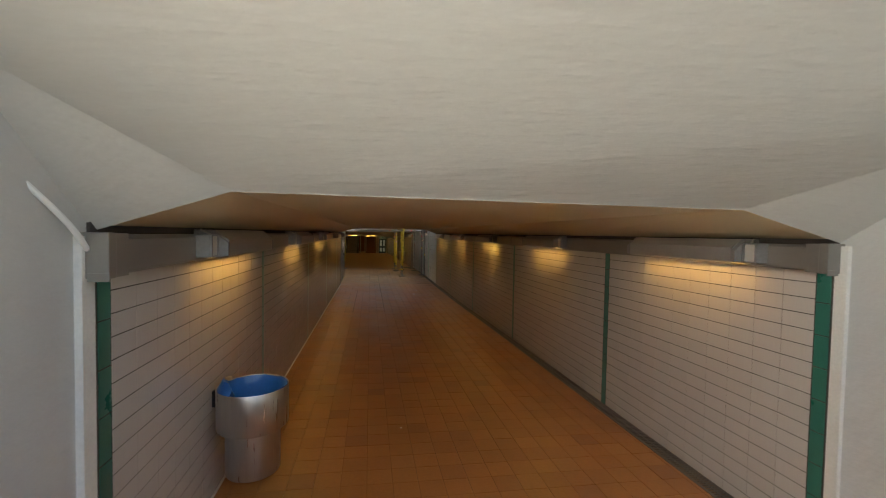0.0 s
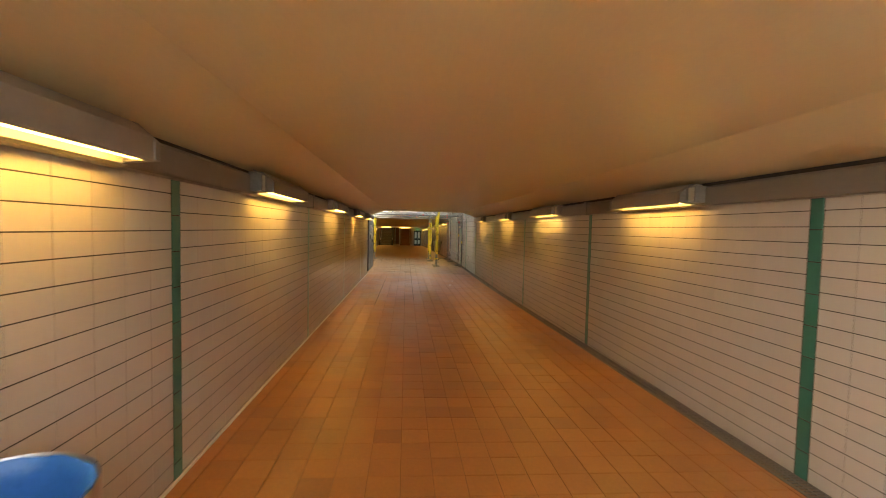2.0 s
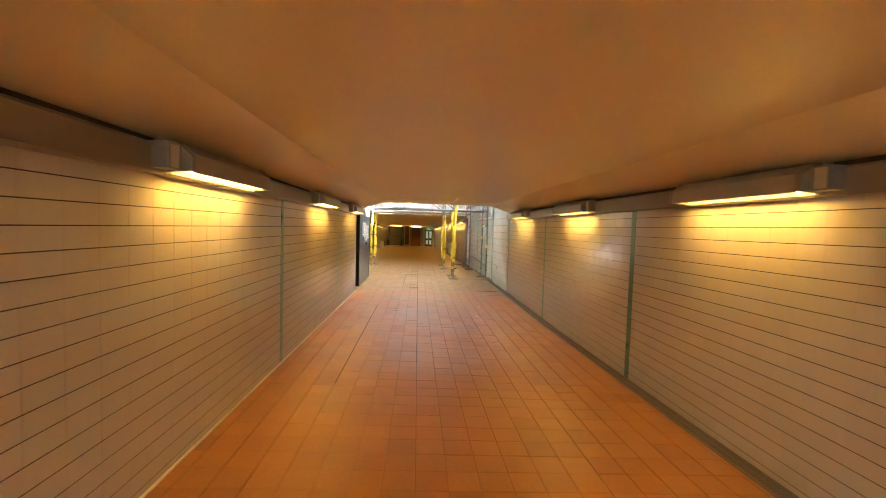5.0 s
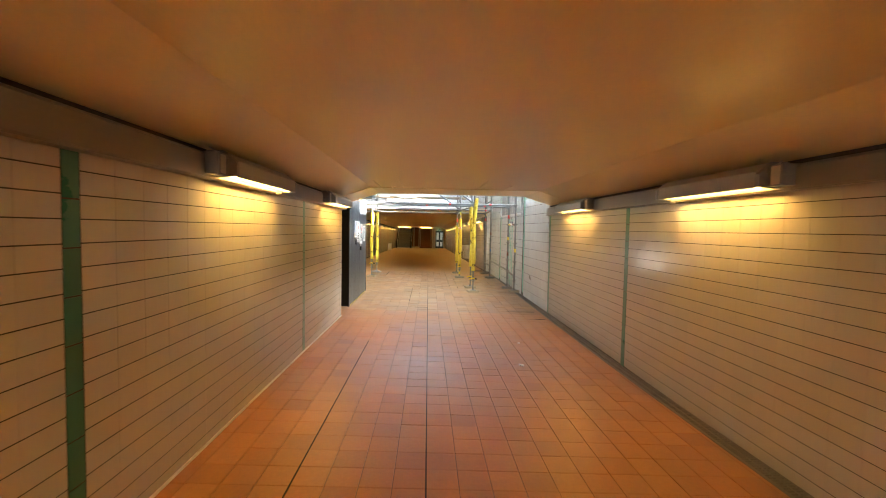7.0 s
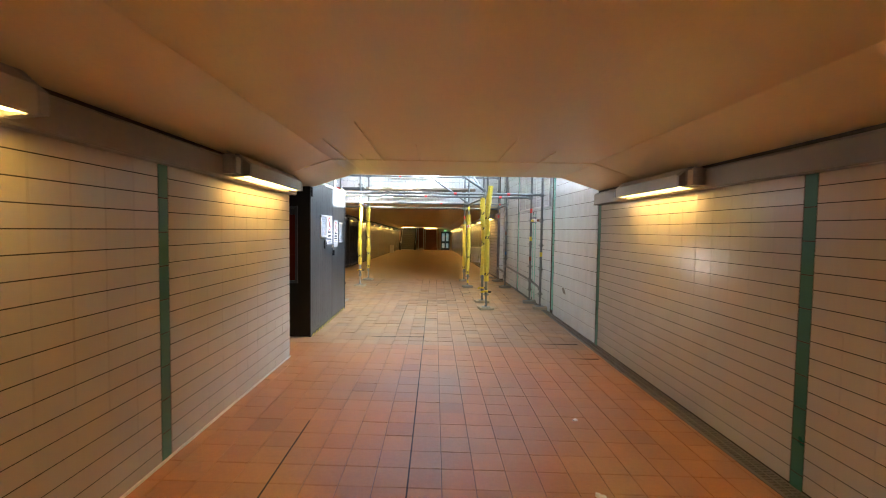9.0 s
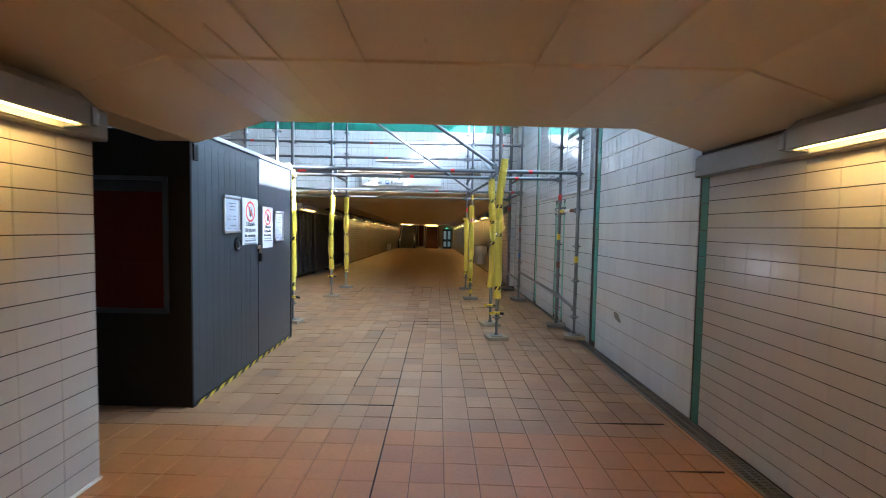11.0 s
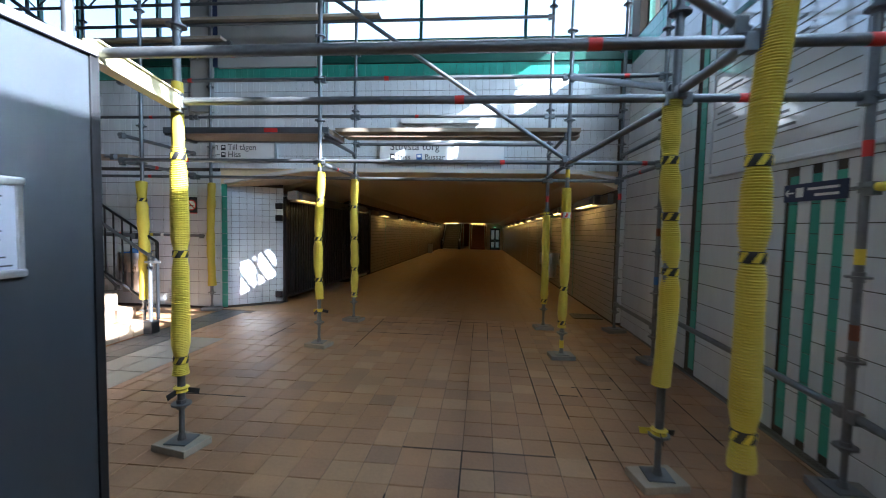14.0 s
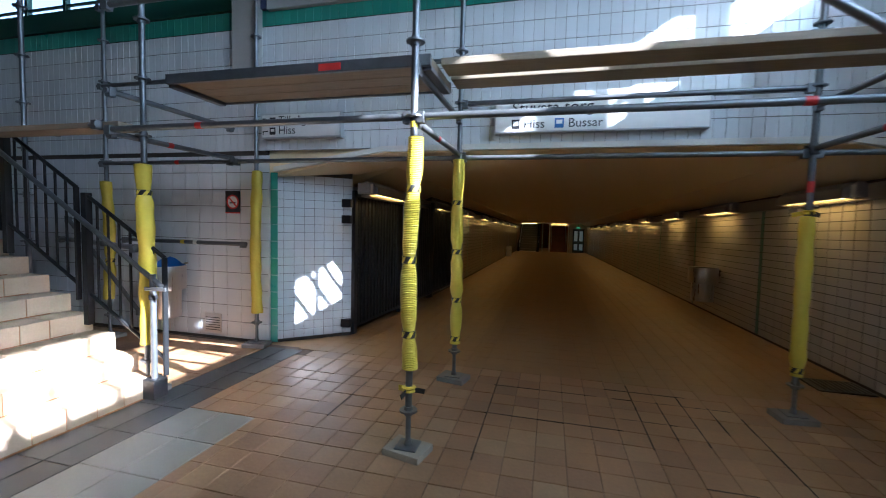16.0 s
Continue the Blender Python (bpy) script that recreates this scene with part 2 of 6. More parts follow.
def part(name, bm, mat, parent=None, label="", smooth=False, bevel=0.0):
    """Links a bmesh as one mesh object under a thing or under a part."""
    if bevel:
        bmesh.ops.bevel(bm, geom=list(bm.edges), offset=bevel, segments=2, affect="EDGES", profile=0.6, clamp_overlap=True)
    bmesh.ops.recalc_face_normals(bm, faces=list(bm.faces))
    me = bpy.data.meshes.new(name)
    bm.to_mesh(me)
    bm.free()
    me.materials.append(mat)
    if smooth:
        me.polygons.foreach_set("use_smooth", [True] * len(me.polygons))
        me.set_sharp_from_angle(angle=radians(40))
    ob = new(name, me)
    if parent is not None:
        ob.parent = parent
    if label:
        ob["label"] = label
    return ob


def empty(name, m=None):
    ob = new(name)
    ob.empty_display_size = 0.1
    if m is not None:
        ob.matrix_basis = m
    return ob


def add_box(bm, x0, x1, y0, y1, z0, z1):
    v = [bm.verts.new(c) for c in ((x0, y0, z0), (x1, y0, z0), (x1, y1, z0), (x0, y1, z0), (x0, y0, z1), (x1, y0, z1), (x1, y1, z1), (x0, y1, z1))]
    for f in ((3, 2, 1, 0), (4, 5, 6, 7), (0, 1, 5, 4), (1, 2, 6, 5), (2, 3, 7, 6), (3, 0, 4, 7)):
        bm.faces.new([v[i] for i in f])
    return v


def boxed(x0, x1, y0, y1, z0, z1):
    bm = bmesh.new()
    add_box(bm, x0, x1, y0, y1, z0, z1)
    return bm


def add_prism(bm, outline, axis, a, b):
    """A closed outline of pairs pushed from a to b along an axis (0, 1 or 2)."""
    def at(p, t):
        c = list(p)
        c.insert(axis, t)
        return c
    lo = [bm.verts.new(at(p, a)) for p in outline]
    hi = [bm.verts.new(at(p, b)) for p in outline]
    n = len(outline)
    bm.faces.new(lo)
    bm.faces.new(list(reversed(hi)))
    for i in range(n):
        bm.faces.new((lo[i], hi[i], hi[(i + 1) % n], lo[(i + 1) % n]))


def add_tube(bm, p, q, r, seg=12, r2=None):
    p, q = Vector(p), Vector(q)
    turn = (q - p).to_track_quat("Z", "Y").to_matrix()
    r2 = r if r2 is None else r2
    lo, hi = [], []
    for i in range(seg):
        a = 2 * math.pi * i / seg
        d = turn @ Vector((math.cos(a), math.sin(a), 0))
        lo.append(bm.verts.new(p + d * r))
        hi.append(bm.verts.new(q + d * r2))
    bm.faces.new(list(reversed(lo)))
    bm.faces.new(hi)
    for i in range(seg):
        j = (i + 1) % seg
        bm.faces.new((lo[i], lo[j], hi[j], hi[i]))


def tubed(p, q, r, seg=12, r2=None):
    bm = bmesh.new()
    add_tube(bm, p, q, r, seg, r2)
    return bm


def add_lathe(bm, profile, seg=24, sx=1.0, sy=1.0, bend=None):
    """A profile of (radius, z) turned about z; bend(z) gives a sideways shift."""
    rings = []
    for r, z in profile:
        dx, dy = bend(z) if bend else (0, 0)
        rings.append([bm.verts.new((r * sx * math.cos(2 * math.pi * i / seg) + dx, r * sy * math.sin(2 * math.pi * i / seg) + dy, z)) for i in range(seg)])
    for a, b in zip(rings, rings[1:]):
        for i in range(seg):
            j = (i + 1) % seg
            bm.faces.new((a[i], a[j], b[j], b[i]))
    return rings


TILE_CACHE = {}


def tile_verts(w, h, d, c):
    """A tile in the plane z = 0 looking up, with chamfered edges."""
    a, b = w / 2, h / 2
    v = [(-a, -b, -d), (a, -b, -d), (a, b, -d), (-a, b, -d), (-a, -b, -c), (a, -b, -c), (a, b, -c), (-a, b, -c),
         (-a + c, -b + c, 0), (a - c, -b + c, 0), (a - c, b - c, 0), (-a + c, b - c, 0)]
    f = [(8, 9, 10, 11)]
    for lo in (0, 4):
        f += [(lo + i, lo + (i + 1) % 4, lo + 4 + (i + 1) % 4, lo + 4 + i) for i in range(4)]
    return v, f


def tiles(parent, frame_m, cells, w, h, mat, name="tile", single=lambda u, v: False, d=0.006, c=0.0015, wobble=0.0008, rng=random.Random(4), level=None):
    """Lays tiles at cells (u, v) of the plane of frame_m (z outwards). Those picked by single() are parts of their own, the rest one joined part."""
    tv, tf = tile_verts(w, h, d, c)
    key = (round(w, 4), round(h, 4), mat.name)
    if key not in TILE_CACHE:
        me = bpy.data.meshes.new(name)
        me.from_pydata(tv, [], tf)
        me.materials.append(mat)
        TILE_CACHE[key] = me
    verts, faces, made = [], [], 0
    for u, v in cells:
        lift, ax, ay = rng.uniform(-wobble, wobble), rng.uniform(-1, 1) * wobble / w, rng.uniform(-1, 1) * wobble / h
        if level:
            lift += level(u, v)
            ax += (level(u + 0.1, v) - level(u - 0.1, v)) / 0.2
            ay += (level(u, v + 0.1) - level(u, v - 0.1)) / 0.2
        if made < 300 and single(u, v):
            ob = new(name, TILE_CACHE[key])
            ob.parent = parent
            ob.matrix_basis = frame_m @ pose(u, v, lift, math.degrees(ay), math.degrees(-ax), 0)
            made += 1
        else:
            k = len(verts)
            for x, y, z in tv:
                p = frame_m @ Vector((u + x, v + y, z + lift + ax * x + ay * y))
                verts.append(p[:])
            faces += [tuple(k + i for i in f) for f in tf]
    if verts:
        ob = mesh_object(name + "_field", verts, faces, mat, parent)
        ob["kind"] = "stuff"


def frame_of(origin, u, v):
    """The pose whose x runs along u, y along v, and z out of the surface."""
    u, v = Vector(u).normalized(), Vector(v).normalized()
    w = u.cross(v)
    m = Matrix((u, v, w)).transposed().to_4x4()
    m.translation = origin
    return m


def grid(u0, u1, v0, v1, pu, pv, skip=lambda u, v: False):
    nu, nv = int(round((u1 - u0) / pu)), int(round((v1 - v0) / pv))
    out = []
    for i in range(nu):
        for j in range(nv):
            u, v = u0 + (i + 0.5) * pu, v0 + (j + 0.5) * pv
            if not skip(u, v):
                out.append((u, v))
    return out


def writing(text, size, mat, m, parent, spacing=1.0, name="lettering", shear=0.0):
    cu = bpy.data.curves.new(name, "FONT")
    cu.body, cu.size, cu.extrude, cu.space_character, cu.shear = text, size, 0.0012, spacing, shear
    tmp = bpy.data.objects.new(name, cu)
    scene.collection.objects.link(tmp)
    bpy.context.view_layer.update()
    me = bpy.data.meshes.new_from_object(tmp.evaluated_get(bpy.context.evaluated_depsgraph_get()))
    bpy.data.objects.remove(tmp)
    me.materials.clear()
    me.materials.append(mat)
    ob = new(name, me)
    ob.parent = parent
    ob.matrix_basis = m
    return ob


def structure(ob, label, category):
    return tagged(ob, label, category, kind="structure")


# ---- setting: near passage ----
XL, XR = -2.03, 2.0            # faces of the tiled walls
Y0, Y1, Y1L = 3.12, 19.5, 18.45  # ends of the near passage
T = 0.2125                     # tile module
STRIPS = [3.2, 5.9, 9.3, 12.7, 16.1, 19.5]
CEIL = 2.32


EAST_FOOT = ((3.0, 0.085), (6.0, 0.068), (9.2, 0.036), (13.0, -0.02), (16.0, -0.055), (18.4, -0.058), (20.6, -0.045), (22.5, -0.03), (26.8, 0.0))
WEST_FOOT = ((3.0, 0.15), (6.0, 0.13), (9.3, 0.108), (16.2, 0.062), (18.4, 0.04), (20.6, 0.0), (27.0, 0.0))


def along(profile, y):
    for (a, za), (b, zb) in zip(profile, profile[1:]):
        if y < b:
            return za + (zb - za) * max(0.0, y - a) / (b - a)
    return profile[-1][1]


def floor_z(x, y):
    """The passage floor falls towards the hall and the drain; the hall dips only beside the drain."""
    e, w = along(EAST_FOOT, y), along(WEST_FOOT, y)
    t = min(1.0, max(0.0, (20.6 - y) / 2.2))
    sheet_z = w + (e - w) * (max(x, XL - 0.3) - XL) / (1.83 - XL)
    hall_z = e * max(0.0, (x - 0.6) / 1.23)
    return t * sheet_z + (1 - t) * hall_z - 0.0185 * max(0.0, y - 26.85)


fxs = [-13.0, -9.0, -6.0, -4.0, -3.0] + [XL - 0.3 + 0.5 * k for k in range(9)] + [XR + 0.3]
fys = [2.0 + 0.6 * k for k in range(33)] + [22.5, 23.5, 24.5, 25.5, 26.85, 27.4, 35.0, 43.0, 52.0, 60.0, 70.0]
fverts = [(x, y, floor_z(x, y) - 0.007) for y in fys for x in fxs]
nx = len(fxs)
ffaces = [(j * nx + i, j * nx + i + 1, (j + 1) * nx + i + 1, (j + 1) * nx + i) for j in range(len(fys) - 1) for i in range(nx - 1)
          if not (fxs[i + 1] < XL - 0.2 and fys[j + 1] < 18.2) and not (fxs[i + 1] < -5.9 and fys[j] > 27)]
floor = structure(mesh_object("floor", fverts, ffaces, M_FLOORGROUT), "worn orange-brown terracotta tiled passage floor", "floor")
# the joints are black with dirt in the open hall
floor.data.materials.append(M_DIRTYGROUT)
floor.data.materials.append(M_FARFLOOR)
for f in floor.data.polygons:
    if 12.0 < f.center.y < 26.9:
        f.material_index = 1
    elif f.center.y > 26.9:
        f.material_index = 2
slab = floor.modifiers.new("slab", "SOLIDIFY")
slab.thickness, slab.offset = 0.15, -1.0


def wall_panels(side):
    """A tiled side wall of the near passage with green tile strips."""
    x, s = (XR, 1) if side == "right" else (XL, -1)
    end = Y1 if side == "right" else Y1L
    start = 3.33 if s > 0 else Y0
    w = part("wall_" + ("east" if s > 0 else "west"), boxed(min(x + s * 0.003, x + s * 0.30), max(x + s * 0.003, x + s * 0.30), start, end, -0.2, 2.6), M_GROUT)
    structure(w, "beige glazed brick-shaped tiles with thin dark joints", "wall")
    fr = frame_of((x, 0, 0), (0, -s, 0), (0, 0, 1))   # looks into the passage
    cells = {}
    marks = [3.39] + STRIPS[1:-1] + [19.452] if s > 0 else [3.2] + [y + 0.08 for y in STRIPS[1:]]
    for a, b in zip(marks, marks[1:]):
        u0, u1 = a + 0.05, min(b - 0.05, end)
        n = max(1, int(round((u1 - u0) / T)))
        p = (u1 - u0) / n
        for i in range(n):
            yy = u0 + (i + 0.5) * p
            cells.setdefault((round(p, 4), 0.0036 if a < 5 else 0.0018), []).extend([(-s * yy, 0.048 + (j + 0.5) * 0.1063) for j in range(-1, 18)])
    for (wt, joint), group in cells.items():
        tiles(w, fr, group, wt - joint, 0.1006, M_WALLTILE, "wall_tile", lambda u, v: 3.2 < abs(u) < 7.3 and 0.7 < v, c=0.0006, wobble=0.0004)
    strip = [(-s * yy, 0.03 + (j + 0.5) * 0.2125) for yy in marks if yy < end + 0.06 for j in range(-1, 9)]
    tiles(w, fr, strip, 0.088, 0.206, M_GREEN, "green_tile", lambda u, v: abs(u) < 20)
    return w


wall_panels("right")
wall_panels("left")

# ceiling of the near passage: flat middle with slanted sides
cbm = bmesh.new()


def section(y, xr, up=0.0, skew=0.0):
    pts = [(-2.35, 2.14), (XL - 0.02, 2.14), (-1.50, CEIL + up), (xr, CEIL + up), (XR + 0.02, 2.14), (2.35, 2.14), (2.35, 2.75), (-2.35, 2.75)]
    return [cbm.verts.new((px, y + skew * (px - XL) / (XR - XL), pz)) for px, pz in pts]


rows = [section(3.16, 1.27, -0.01, 0.16), section(7.0, 1.42), section(13.40, 1.44), section(13.41, 1.44, 0.012), section(18.25, 1.44, 0.012), section(18.26, 1.44), section(Y1, 1.44)]
cbm.faces.new(rows[0])
cbm.faces.new(list(reversed(rows[-1])))
for ra, rb in zip(rows, rows[1:]):
    for i in range(8):
        cbm.faces.new((ra[i], rb[i], rb[(i + 1) % 8], ra[(i + 1) % 8]))
for k, (x, y_a, y_b) in enumerate(((-1.32, 17.2, 19.49), (-1.12, 17.9, 19.49), (-0.93, 16.6, 19.49), (-0.74, 18.3, 19.2), (-0.52, 17.4, 19.49), (-0.20, 18.0, 19.49), (0.35, 17.0, 18.6), (0.82, 17.6, 19.3))):
    add_box(cbm, x, x + 0.006, y_a, min(y_b, 19.49), CEIL - 0.003, CEIL + 0.03)
ceiling = structure(part("ceiling", cbm, M_CEIL), "smooth cream painted concrete ceiling with slanted sides", "ceiling")

# sheet-metal trunking along the tops of both walls
for s, x, a, b in ((1, XR, 3.36, 19.46), (-1, XL, 3.126, 18.45)):
    tb = bmesh.new()
    add_prism(tb, [(x + s * 0.06, 1.935), (x - s * 0.075, 1.935), (x - s * 0.085, 1.945), (x - s * 0.085, 2.085), (x - s * 0.06, 2.105), (x + s * 0.06, 2.105)], 1, a, b)
    tr = structure(part("trim", tb, M_TRUNK), "grey sheet-metal cable trunking along the wall top", "trunking")
    for yy in (3.17 if s < 0 else 3.40, 9.3, 15.0):
        part("joint_cover", boxed(min(x - s * 0.092, x + s * 0.05), max(x - s * 0.092, x + s * 0.05), yy - 0.05, yy + 0.04, 1.928, 2.112), M_TRUNK, tr)

# white skirting line on the west side and drain grating on the east side
def strip_along(name, x0, x1, y0, y1, lo, hi, mat, parent=None, step=0.6):
    """A long bar that lies on the floor and follows its fall."""
    n = max(1, int(round((y1 - y0) / step)))
    v, f = [], []
    for k in range(n + 1):
        y = y0 + (y1 - y0) * k / n
        z = floor_z((x0 + x1) / 2, y)
        v += [(x0, y, z + lo), (x1, y, z + lo), (x1, y, z + hi), (x0, y, z + hi)]
    for k in range(n):
        a = 4 * k
        f += [(a + i, a + (i + 1) % 4, a + 4 + (i + 1) % 4, a + 4 + i) for i in range(4)]
    f += [(3, 2, 1, 0), (4 * n, 4 * n + 1, 4 * n + 2, 4 * n + 3)]
    return mesh_object(name, v, f, mat, parent)


structure(strip_along("baseboard", XL, XL + 0.014, Y0, Y1L, -0.03, 0.014, M_PLASTER), "thin pale mortar line at the wall foot", "baseboard")
DX0, DX1 = 1.84, 1.985
drain = tagged(empty("floor_drain"), "dark slotted metal drain channel beside the tiled wall", "drain")
strip_along("channel", DX0, DX1, 3.2, 26.7, -0.06, -0.012, M_RUBBER, drain)
strip_along("kerb", DX0 - 0.014, DX0, 3.2, 26.7, -0.03, 0.004, M_GRATE, drain)
for a in (DX0 + 0.002, DX0 + 0.066, DX1 - 0.014):
    strip_along("bar", a, a + 0.012, 3.2, 26.7, -0.012, 0.003, M_GRATE, drain)
cb = bmesh.new()
for k in range(780):
    yy = 3.25 + k * 0.03
    z = floor_z(1.91, yy)
    add_box(cb, DX0, DX1, yy, yy + 0.013, z - 0.012, z + 0.002)
part("cross_bar", cb, M_GRATE, drain)["kind"] = "stuff"


# floor tiles: the passage, the hall and the far passage
LX, PX, LY = 1.7915, 0.2065, 3.21      # the lattice of the floor tiles


def floor_skip(u, v):
    if -4.80 < u < -4.25 and v > 20.6:
        return True
    if u < -4.25 and v < 25.35:
        return True
    if v < 18.4 and u < XL:
        return True
    if -4.34 < u < -3.6 and v < 25.04:
        return True
    return u < -8.0


fl = frame_of((0, 0, 0), (1, 0, 0), (0, 1, 0))
cells = grid(LX - 57 * PX, LX, LY, LY + 111 * T, PX, T, floor_skip)
cells += grid(LX - 30 * PX, LX, LY + 111 * T, LY + 246 * T, PX, T)
hall_cells = [c for c in cells if 19.2 < c[1] < 26.75]
tiles(floor, fl, [c for c in cells if c[1] <= 19.2], PX - 0.0046, T - 0.0016, M_FLOORTILE, "floor_tile", wobble=0.0010, d=0.008, c=0.0014, level=floor_z)
tiles(floor, fl, [c for c in cells if c[1] >= 26.75], PX - 0.003, T - 0.0016, M_FARFLOOR, "floor_tile", wobble=0.0006, d=0.008, c=0.0012, level=floor_z)
tiles(floor, fl, hall_cells, PX - 0.0046, T - 0.0036, M_HALLFLOOR, "floor_tile", lambda u, v: -1.6 < u < 1.2 and 19.2 < v < 23.9, wobble=0.0022, d=0.008, c=0.0016, level=floor_z)
# cut tiles along the drain, the pale band and the gutter
for u, w, m0, m1, mat in ((1.8145, 0.044, 0, 76, M_FLOORTILE), (1.8145, 0.044, 76, 110, M_HALLFLOOR), (-3.631, 0.103, 83, 103, M_HALLFLOOR), (-4.26, 0.120, 103, 110, M_HALLFLOOR)):
    tiles(floor, fl, [(u, LY + (i + 0.5) * T) for i in range(m0, m1)], w, T - 0.0026, mat, "cut_tile", wobble=0.001, d=0.008, c=0.0014, level=floor_z)
pale = [(u, v) for u, v in grid(-4.3225, -3.685, 25.095 - 10 * 0.425, 25.095, 0.31875, 0.425)]
tiles(floor, fl, pale, 0.31875 - 0.006, 0.418, M_PALETILE, "pale_tile", lambda u, v: True)
gut = grid(-4.80, -4.3225, 20.8, 26.75, 0.2388, 0.425)
tiles(floor, fl, gut, 0.231, 0.418, M_GUTTER, "gutter_tile", lambda u, v: True)


# open dark joints where the floor has settled
JOINTS = [(11, 13.0, 22.75), (13, 20.0, 22.25), (15, 12.2, 16.8), (8, 23.4, 26.25), (7, 23.35, 24.7), (8, 22.79, 23.1), (7, 22.55, 22.8), (6, 22.9, 23.2), (4, 24.03, 24.4),
          (6, 23.82, 24.03), (12, 25.5, 26.75), (10, 25.66, 26.6), (11, 25.7, 26.4), (9, 25.9, 26.4), (18, 25.0, 26.6), (24, 25.3, 26.05), (2, 23.1, 23.9), (1, 24.9, 25.6), (3, 20.1, 20.6)]
for k, ya, yb in JOINTS:
    x = LX - k * PX
    strip_along("open_joint", x - 0.005, x + 0.005, ya, yb, -0.004, 0.0022, M_CRACK, floor, 0.5)
for xa, xb, m in ((-0.89, 0.14, 92), (-0.48, -0.07, 91), (0.50, 0.87, 98), (0.30, 0.52, 97), (-0.86, 0.10, 109), (-0.86, -0.42, 107), (-1.95, -1.0, 109), (-1.95, -0.86, 106),
                  (-0.48, -0.2, 103), (-1.42, -0.47, 77), (0.7, 1.7, 76), (-0.9, -0.2, 110), (1.2, 1.75, 73), (-3.4, -2.4, 95)):
    y = LY + m * T
    z = floor_z((xa + xb) / 2, y)
    part("open_joint", boxed(xa, xb, y - 0.005, y + 0.005, z - 0.004, z + 0.0022), M_CRACK, floor)


# ---- setting: entrance stair behind the camera ----
SLOPE = 0.55
ya, yb = 3.16, 0.75


def soffit_z(y):
    return CEIL - 0.014 + SLOPE * (ya - y)


def quad(bm, pts):
    bm.faces.new([bm.verts.new(p) for p in pts])


# the slanted corners of the passage run out into the side walls of the stair
en = bmesh.new()
WL, WR = -2.05, 2.03
quad(en, ((-1.50, ya, CEIL - 0.014), (1.27, ya + 0.13, CEIL - 0.014), (WR, 2.48, soffit_z(2.48)), (WL, 2.54, soffit_z(2.54))))
quad(en, ((WL, 2.54, soffit_z(2.54)), (WR, 2.48, soffit_z(2.48)), (WR + 0.03, yb, soffit_z(yb)), (WL - 0.1, yb, soffit_z(yb))))
quad(en, ((WL, ya, 2.12), (-1.50, ya, CEIL - 0.014), (WL, 2.54, soffit_z(2.54))))
quad(en, ((1.27, ya + 0.13, CEIL - 0.014), (WR, ya + 0.17, 2.12), (WR, 2.48, soffit_z(2.48))))
bmesh.ops.remove_doubles(en, verts=list(en.verts), dist=0.001)
geo = bmesh.ops.extrude_face_region(en, geom=list(en.faces))
bmesh.ops.translate(en, verts=[g for g in geo["geom"] if isinstance(g, bmesh.types.BMVert)], vec=(0, 0, 0.35))
structure(part("ceiling_entrance", en, M_SOFFIT), "off-white painted board-marked concrete stair soffit", "ceiling")
low_l = [(WL, ya, 2.12), (WL, 2.54, soffit_z(2.54)), (WL - 0.1, yb, soffit_z(yb)), (WL - 0.15, -1.5, 4.0)]
low_r = [(WR, ya + 0.17, 2.12), (WR, 2.48, soffit_z(2.48)), (WR + 0.03, yb, soffit_z(yb)), (WR + 0.08, -1.5, 4.0)]
rng = random.Random(31)
rag = bmesh.new()
for k in range(90):
    f = k / 90
    xa, yy = -1.50 + 2.77 * f, ya - 0.004 + 0.13 * f
    drop = rng.uniform(0.0002, 0.002)
    add_box(rag, xa, xa + 2.77 / 90 + 0.001, yy + rng.uniform(-0.001, 0.001), yy + 0.003, CEIL - 0.014 - drop, CEIL - 0.006)
structure(part("trim", rag, M_SOFFIT), "ragged mortar edge where the soffit meets the passage ceiling", "trim")
for s, lo in ((-1, low_l), (1, low_r)):
    wb = bmesh.new()
    for (xa, y_a, za), (xb, y_b, zb) in zip(lo, lo[1:]):
        quad(wb, ((xa, y_a, -0.2), (xb, y_b, -0.2), (xb, y_b, zb + 0.1), (xa, y_a, za + 0.1)))
    bmesh.ops.remove_doubles(wb, verts=list(wb.verts), dist=0.001)
    geo = bmesh.ops.extrude_face_region(wb, geom=list(wb.faces))
    bmesh.ops.translate(wb, verts=[g for g in geo["geom"] if isinstance(g, bmesh.types.BMVert)], vec=(s * 0.3, 0, 0))
    structure(part("wall_entrance", wb, M_CONCRETE), "off-white painted concrete side wall of the stair", "wall")
    x = lo[0][0]
    structure(part("trim", boxed(min(x + s * 0.02, x - s * 0.03), max(x + s * 0.02, x - s * 0.03), 3.04 if s < 0 else 3.26, 3.12 if s < 0 else 3.33, 0, 2.1), M_PLASTER), "white painted edge post at the passage mouth", "trim")
# Unseen steps, grey so that no orange light bounces onto the soffit.
es = bmesh.new()
for k in range(12):
    add_box(es, -2.4, 2.4, 2.1 - 0.3 * (k + 1), 2.1 - 0.3 * k, -0.2, 0.08 + 0.165 * (k + 1))
add_box(es, -2.4, 2.4, 2.0, 3.2, -0.2, 0.075)
structure(part("entrance_stair", es, M_PALETILE), "unseen steps down to the passage, grey to keep the bounce neutral", "stairs")
# Unseen paving, darkened to throw less light into the stair mouth.
structure(part("ground", boxed(-40, 40, -60, -1.5, 1.6, 1.97), M_GROUND), "unseen paving outside the stair mouth, darkened to cut bounced light", "ground")


